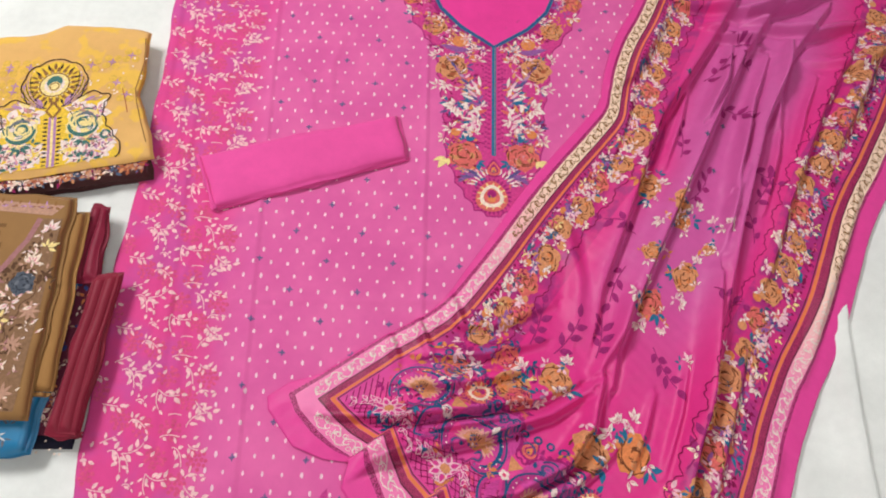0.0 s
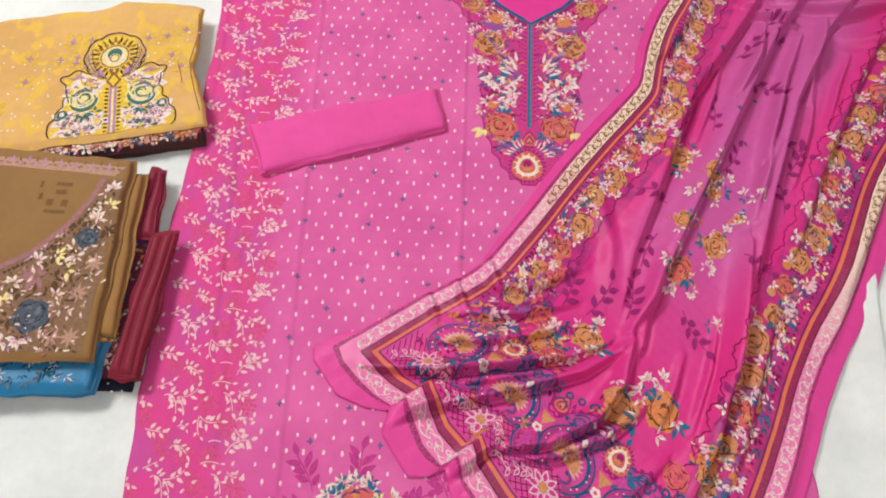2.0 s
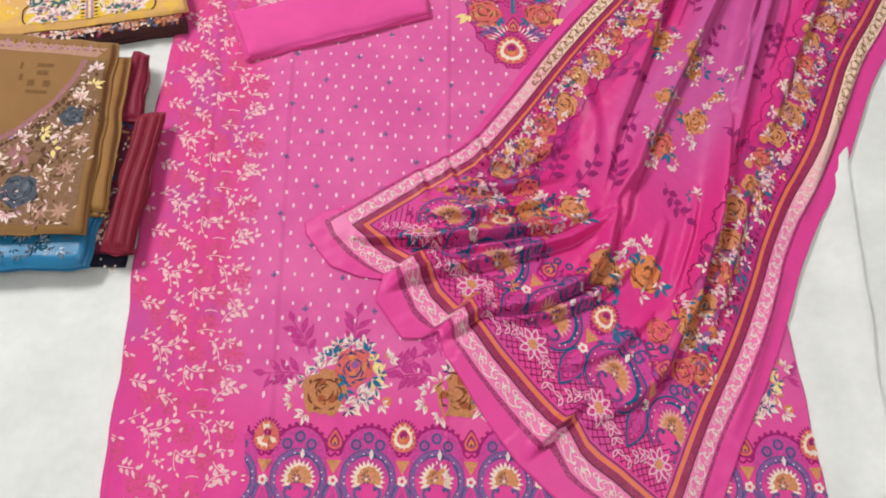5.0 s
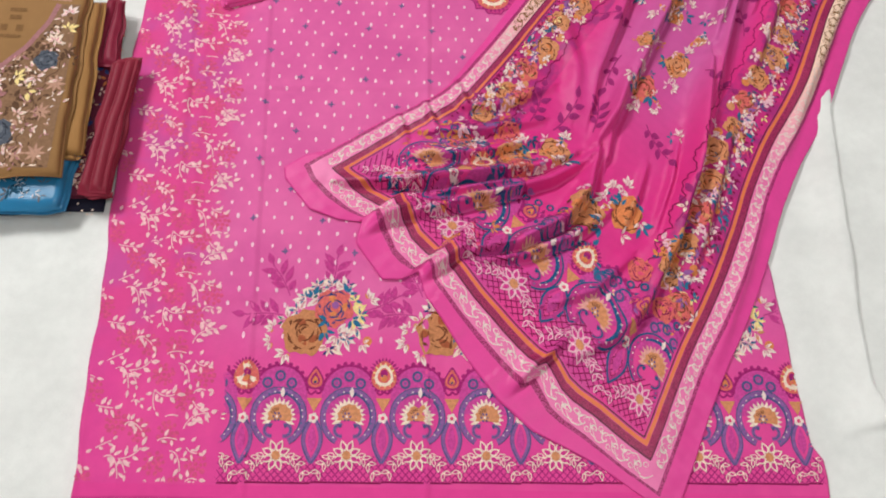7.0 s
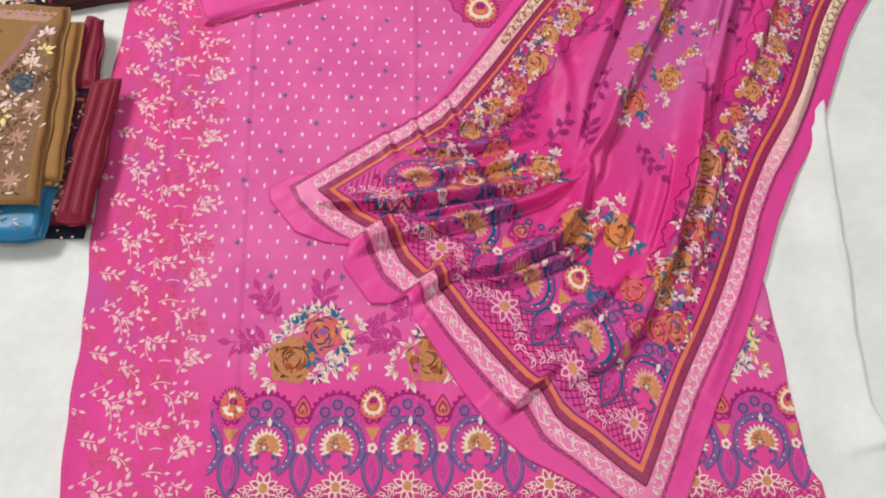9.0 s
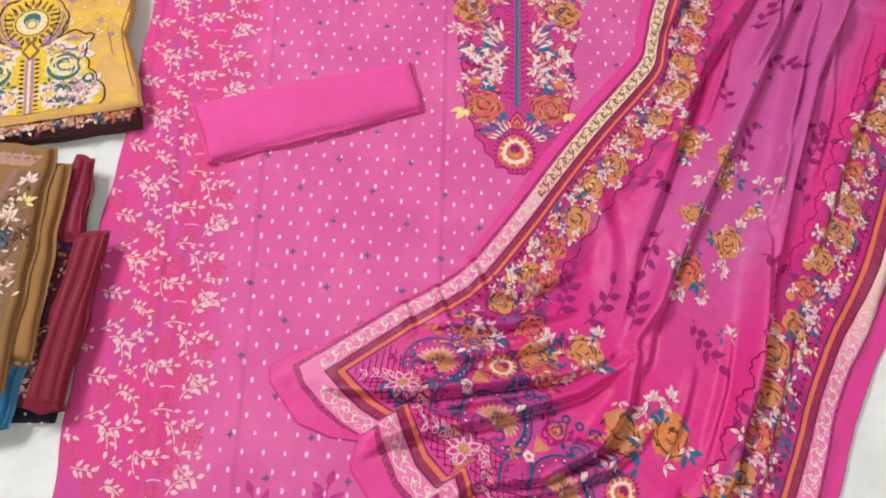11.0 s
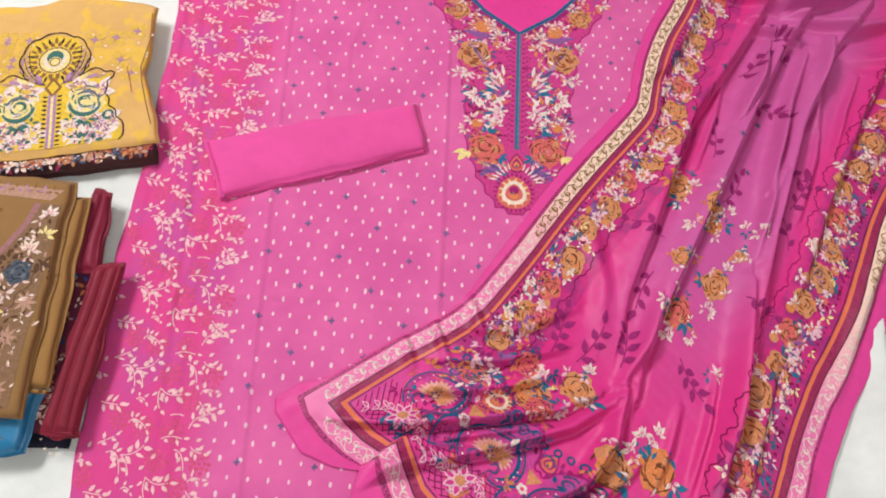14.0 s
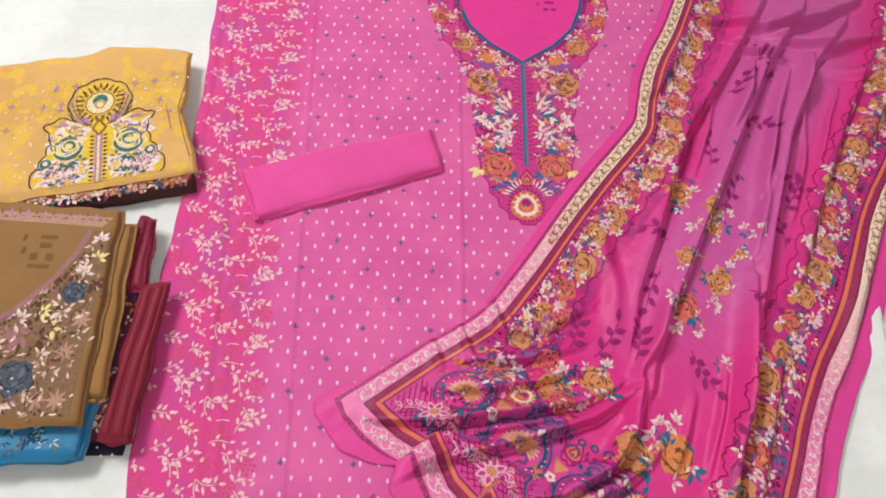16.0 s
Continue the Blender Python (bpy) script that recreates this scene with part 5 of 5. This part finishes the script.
def yellow_print():
    k = Ink()
    base = -0.668 + 0.632j
    ax = turn(13)
    for i in range(230):
        x, y = rng.uniform(-0.95, -0.56), rng.uniform(0.60, 0.90)
        if 0.60 + 0.16 * (x + 0.975) < y < 0.80 + 0.2 * (x + 0.975):
            k.home(x + 1j * y)
            if i % 6 == 0:
                for q in range(4):
                    k.disc(0.012 * turn(45 + 90 * q), 0.0075, "mustard", 0, 8)
                    k.leaf(0, q * np.pi / 2, 0.008, 0.0032, "lilac", 1)
            else:
                k.disc(0, 0.0022, "cream", 0, 6)
    for flip in (False, True):
        k.home(base, ax, flip)
        k.poly([0, 0.112 + 0.004j, 0.098 + 0.05j, 0.082 + 0.10j, 0.090 + 0.132j, 0.05 + 0.14j, 0.052 + 0.17j, 0.034 + 0.212j, 0.0 + 0.225j], "yellow", 2)
        t = np.linspace(0, 1, 90)
        at = [0, 0.09, 0.20, 0.30, 0.42, 0.52, 0.60, 0.67, 0.75, 0.83, 0.91, 1]
        lx = np.interp(t, at, [0.098, 0.112, 0.098, 0.085, 0.080, 0.092, 0.066, 0.036, 0.053, 0.051, 0.032, 0.0])
        ly = np.interp(t, at, [0.0, 0.020, 0.050, 0.075, 0.108, 0.134, 0.144, 0.134, 0.163, 0.192, 0.216, 0.226])
        line = lx + 1j * ly
        tg = np.gradient(line)
        line = line - 1j * tg / abs(tg) * 0.005 * np.abs(np.sin(t * 34))
        k.stroke(line, 0.0022, "ink", 6)
        for z, a, n in ((0.050 + 0.010j, 60, 6), (0.075 + 0.020j, 20, 6), (0.030 + 0.030j, 100, 5), (0.060 + 0.045j, 160, 6), (0.086 + 0.042j, 0, 5), (0.040 + 0.112j, 80, 5), (0.072 + 0.100j, 20, 5)):
            petals(k, z, a, n + 1, 0.025, "white", 290, 4, 0.6)
            petals(k, z, a + 40, 4, 0.015, rng.choice(("butter", "dust", "sage", "lilac")), 280, 5, 0.4)
            for q in range(4):
                k.stroke(z + 0.012 * np.exp(1j * (q * 1.6 + np.linspace(0, 0.9, 5))), 0.0014, "ink", 7)
        rose(k, 0.052 + 0.082j, 0.031, "butter", "sage", "white", 5)
        k.stroke(0.052 + 0.082j + 0.025 * np.exp(1j * np.linspace(3.2, 5.9, 12)), 0.008, "sage", 8, taper=True)
        k.stroke(0.052 + 0.082j + 0.020 * np.exp(1j * np.linspace(0.4, 2.3, 9)), 0.006, "slate", 8, taper=True)
        k.stroke(0.050 + 0.084j + 0.009 * np.exp(1j * np.linspace(0, 4.6, 12)), 0.004, "sage", 8, taper=True)
        petals(k, 0.052 + 0.048j, -90, 5, 0.018, "sage", 160, 5)
        k.disc(0.088 + 0.052j, 0.010, "sage", 5)
        k.disc(0.088 + 0.053j, 0.005, "cream", 6)
        for z in (0.040 + 0.016j, 0.066 + 0.006j, 0.030 + 0.050j):
            petals(k, z, 90, 3, 0.012, "sage", 160, 6)
        for q in range(7):
            s = np.linspace(0, 1, 8)
            k.stroke(0.012 + 0.122j + (0.055 + 0.004 * q) * s * np.exp(1j * np.radians(8 + 5 * q + 30 * s)), 0.0014, "lilac" if q % 2 else "ink", 5)
        for q in range(12):
            k.leaf(0.007 + 1j * (0.004 + 0.0085 * q), 0.1, 0.009, 0.004, "ink", 5)
        k.stroke([0.0035, 0.0035 + 0.102j], 0.006, "lilac", 6)
        for q in range(13):
            a = radians(-85 + 14.5 * q)
            k.leaf(0.172j + 0.034 * np.exp(1j * a), a, 0.014, 0.0045, "ink" if q % 2 else "mocha", 4)
        for q in range(5):
            k.leaf(0.018 + 0.128j + 0.011 * q, radians(60 - 12 * q), 0.022, 0.007, ("lilac", "dust", "butter")[q % 3], 6)
        for q in range(9):
            a = radians(-80 + 20 * q)
            k.leaf(0.172j + 0.026 * np.exp(1j * a), a, 0.014, 0.007, "mocha", 4)
            k.leaf(0.172j + 0.016 * np.exp(1j * a), a, 0.014, 0.008, "butter", 6)
    k.home(base, ax)
    k.disc(0.172j, 0.024, "white", 5, 14)
    k.ring(0.172j, 0.026, 0.0025, "mocha", 7)
    k.disc(0.178j, 0.014, "sage", 7)
    k.disc(0.168j, 0.011, "butter", 8)
    k.ring(0.168j, 0.008, 0.0022, "mocha", 9)
    k.poly([0.096j, 0.014 + 0.116j, 0.136j, -0.014 + 0.116j], "mocha", 7)
    k.poly([0.103j, 0.009 + 0.116j, 0.129j, -0.009 + 0.116j], "yellow", 8)
    k.stroke([0, 0.1j], 0.004, "butter", 7)

    # printed selvedge line; a rust stroke paints in the crease shade of a fold
    k.home()
    k.stroke([-0.572 + 0.915j, -0.562 + 0.860j, -0.565 + 0.800j, -0.556 + 0.770j, -0.540 + 0.730j, -0.522 + 0.690j], 0.0018, "mocha", 2)
    k.stroke([-0.588 + 0.800j, -0.575 + 0.770j, -0.567 + 0.748j], 0.0014, "rust", 2)

    def keep(u, v):
        return v > 0.566 + 0.2208 * (u + 0.985)
    k.build("neck_print", yellow[1], yellow[0], "yellow, white and green floral neck print", inside=keep)


yellow_print()

navy = folded("navy_fabric", [(-0.980, 0.172), (-0.534, 0.192), (-0.545, 0.42), (-0.980, 0.42)], 0.0, 0.011, cloth_mat("navy_dot_cotton", (30, 28, 48)), 0.004, 2, 0.003, 3.0)
tagged(navy[0], "navy cotton with pin dots, folded at the bottom", "folded cloth", "folded suits beside the shirt")
k = Ink()
for i in range(60):
    k.disc(-0.96 + 0.42 * rng.random() + 1j * (0.182 + 0.02 * rng.random()), 0.0018, "cream", 0, 6)
tagged(k.build("dot_print", navy[1], navy[0], "cream pin dots"), kind="stuff")

maroon_low = folded("plum_print_fabric", [(-0.970, 0.205), (-0.545, 0.212), (-0.562, 0.540), (-0.970, 0.540)], 0.0112, 0.026, cloth_mat("plum_cotton", (108, 40, 62)), 0.006, 3, 0.004, 6.0)
tagged(maroon_low[0], "plum printed cotton folded in the stack", "folded cloth", "folded suits beside the shirt")
k = Ink()
for i in range(46):
    x, y = rng.uniform(-0.590, -0.552), rng.uniform(0.225, 0.53)
    petals(k, x + 1j * y, rng.uniform(0, 360), 3, 0.010, rng.choice(("rust", "cream", "orange", "navy", "dust")), 200, i % 3, 0.5)
k.build("floral_print", maroon_low[1], maroon_low[0], "rust and cream sprigs")

blue = folded("blue_fabric", [(-0.985, 0.150), (-0.576, 0.182), (-0.580, 0.52), (-0.985, 0.52)], 0.0262, 0.045,
              cloth_mat("blue_satin", (36, 128, 176), rough=0.35, sheen=0.1, spec=0.6), 0.008, 3, 0.004, 7.0)
tagged(blue[0], "blue satin length with pale sprigs, folded", "folded cloth", "folded suits beside the shirt")
k = Ink()
for i in range(110):
    x = rng.uniform(-0.96, -0.60)
    y = rng.uniform(0.166, 0.205) + 0.078 * (x + 0.985)
    petals(k, x + 1j * y, rng.uniform(0, 360), 3, rng.uniform(0.008, 0.014), rng.choice(("petrol", "silver", "petrol", "petrol", "slate")), 120, i % 3, 0.26)
k.build("sprig_print", blue[1], blue[0], "dark and silver sprigs")

maroon = folded("maroon_fabric", [(-0.557, 0.212), (-0.514, 0.211), (-0.508, 0.448), (-0.549, 0.442)], 0.0262, 0.043, cloth_mat("maroon_silk", (136, 32, 54), rough=0.5), 0.012, 3, 0.006, 8.0, pleat=(2.4, 0.0055))
maroon_hem = folded("fold_edge", [(-0.5565, 0.2065), (-0.5150, 0.2055), (-0.5150, 0.2115), (-0.5565, 0.2125)], 0.0263, 0.0365, maroon[0].data.materials[0], 0.004, 3, 0.002, 3.0)
maroon_hem[0].parent = maroon[0]
tagged(maroon[0], "maroon silk length folded lengthwise beside brown cloth", "folded cloth", "folded suits beside the shirt")
wine = folded("wine_fabric", [(-0.590, 0.44), (-0.545, 0.44), (-0.556, 0.562), (-0.582, 0.566)], 0.0262, 0.040, cloth_mat("wine_silk", (134, 32, 58), rough=0.5), 0.010, 3, 0.004, 9.0, pleat=(2, 0.006))
tagged(wine[0], "wine-red silk length rolled at its end", "folded cloth", "folded suits beside the shirt")

tan = folded("tan_fabric", [(-0.975, 0.262), (-0.556, 0.264), (-0.582, 0.545), (-0.975, 0.560)], 0.0452, 0.056, cloth_mat("tan_cotton", (160, 116, 66)), 0.005, 2, 0.003, 5.0)
tan_edge = folded("fold_edge", [(-0.9, 0.2555), (-0.563, 0.2555), (-0.564, 0.2615), (-0.9, 0.2615)], 0.0453, 0.0530, tan[0].data.materials[0], 0.003, 2, 0.001, 3.0)
tan_edge[0].parent = tan[0]
tagged(tan[0], "tan cotton length folded under the brown neck piece", "folded cloth", "folded suits beside the shirt")
brown = folded("brown_shirt_fabric", [(-0.985, 0.206), (-0.574, 0.223), (-0.600, 0.563), (-0.985, 0.572)], 0.0562, 0.068, cloth_mat("brown_cotton", (150, 110, 66)), 0.006, 2, 0.003, 10.0)
tagged(brown[0], "brown cotton shirt length, folded, with floral V neck", "folded cloth", "folded suits beside the shirt")


def brown_print():
    k = Ink()
    base = -0.757 + 0.222j
    k.home()
    k.poly([-0.62 + 0.53j, -0.605 + 0.548j, -0.97 + 0.560j, -0.97 + 0.545j], "dust", 0)
    for i in range(26):
        petals(k, -0.96 + 0.0136 * i + 0.549j - 0.0002j * i, 90, 3, 0.010, "mocha" if i % 2 else "lilac", 200, 1, 0.4)
    for flip in (False, True):
        k.home(base, turn(1), flip)
        t = np.linspace(0, 1, 30)
        neck = np.interp(t, [0, 0.30, 0.6, 0.85, 1], [0.0, 0.050, 0.092, 0.117, 0.126]) + 1j * np.interp(t, [0, 0.30, 0.6, 0.85, 1], [0.132, 0.165, 0.215, 0.262, 0.300])
        rim = np.linspace(0.168 + 0.006j, 0.160 + 0.3j, 30)
        for a0, a1, b0, b1 in zip(neck[:-1], neck[1:], rim[:-1], rim[1:]):
            k.poly([a0, a1, b1, b0], "mushroom", 0)
        k.poly([0.0 + 0.006j, 0.168 + 0.006j, 0.0 + 0.132j], "mushroom", 0)
        k.stroke(neck, 0.0085, "piping", 3)
        k.stroke([0.003 + 0.006j, 0.003 + 0.132j], 0.007, "piping", 3)
        for i in range(1, 26):
            k.disc(neck[i] + 0.010 - 0.008j, 0.0030, "stamp", 2, 6)
        rose(k, 0.078 + 0.060j, 0.028, "slateblue", "inkblue", "slate", 3)
        rose(k, 0.128 + 0.192j, 0.019, "slateblue", "inkblue", "slate", 3)
        petals(k, 0.066 + 0.125j, 40, 6, 0.020, "piping", 300, 2, 0.6)
        for z, a, n in ((0.070 + 0.024j, 260, 7), (0.050 + 0.020j, 200, 5), (0.030 + 0.080j, 140, 5), (0.035 + 0.110j, 60, 4), (0.060 + 0.150j, 30, 5), (0.090 + 0.160j, 10, 5),
                        (0.105 + 0.095j, 40, 4), (0.120 + 0.160j, -60, 4), (0.135 + 0.225j, 80, 6), (0.150 + 0.250j, 60, 5), (0.146 + 0.280j, 100, 5), (0.020 + 0.03j, 120, 6), (0.112 + 0.135j, 0, 3)):
            petals(k, z, a, n, 0.0145, rng.choice(("cream", "white", "butter")), 170, 4, 0.42)
            petals(k, z + 0.012 * turn(a + 120), a + 90, 3, 0.010, rng.choice(("cream", "dust", "stamp", "lilac")), 200, 3, 0.40)
        for z in (0.05 + 0.10j, 0.085 + 0.14j, 0.10 + 0.17j, 0.045 + 0.055j, 0.11 + 0.21j, 0.15 + 0.21j, 0.095 + 0.12j):
            petals(k, z, rng.uniform(0, 360), 3, 0.018, "stamp", 140, 1, 0.5)
        for z in (0.138 + 0.10j, 0.145 + 0.03j, 0.150 + 0.15j, 0.115 + 0.03j):
            for q in range(8):
                k.leaf(z, q * np.pi / 4, 0.017, 0.005, "dust", 1)
        t = np.linspace(0, 1, 50)
        wavy = np.interp(t, [0, 0.3, 0.6, 1], [0.10, 0.118, 0.125, 0.163]) + 1j * np.interp(t, [0, 0.3, 0.6, 1], [0.008, 0.06, 0.13, 0.21])
        k.stroke(wavy + 0.004 * np.sin(t * 40), 0.0014, "stamp", 2)
    k.home()
    for q in range(300):
        x, y = rng.uniform(-0.745, -0.592), rng.uniform(0.228, 0.51)
        if y < 0.36 + 1.25 * (x + 0.745) - 0.015:
            petals(k, x + 1j * y, rng.uniform(0, 360), rng.choice((1, 2)), rng.uniform(0.006, 0.013), ("cream", "stamp", "dust", "stamp", "cream", "piping", "white", "stamp")[q % 8], 120, 1 + q % 3, 0.36)
    # faint stamp inside the neck
    k.home(-0.700 + 0.475j)
    for x, y, w, h in ((-0.012, 0.0, 0.011, 0.012), (0.012, 0.0, 0.011, 0.012), (0.0, -0.016, 0.034, 0.006), (0.002, 0.020, 0.018, 0.008), (0.004, 0.034, 0.026, 0.006), (-0.03, 0.01, 0.006, 0.012), (-0.034, 0.032, 0.005, 0.012)):
        k.stroke([x - w / 2 + 1j * y, x + w / 2 + 1j * y], h, "stampfaint", 1)
    k.build("neck_print", brown[1], brown[0], "cream and slate-blue floral V neck print")


brown_print()
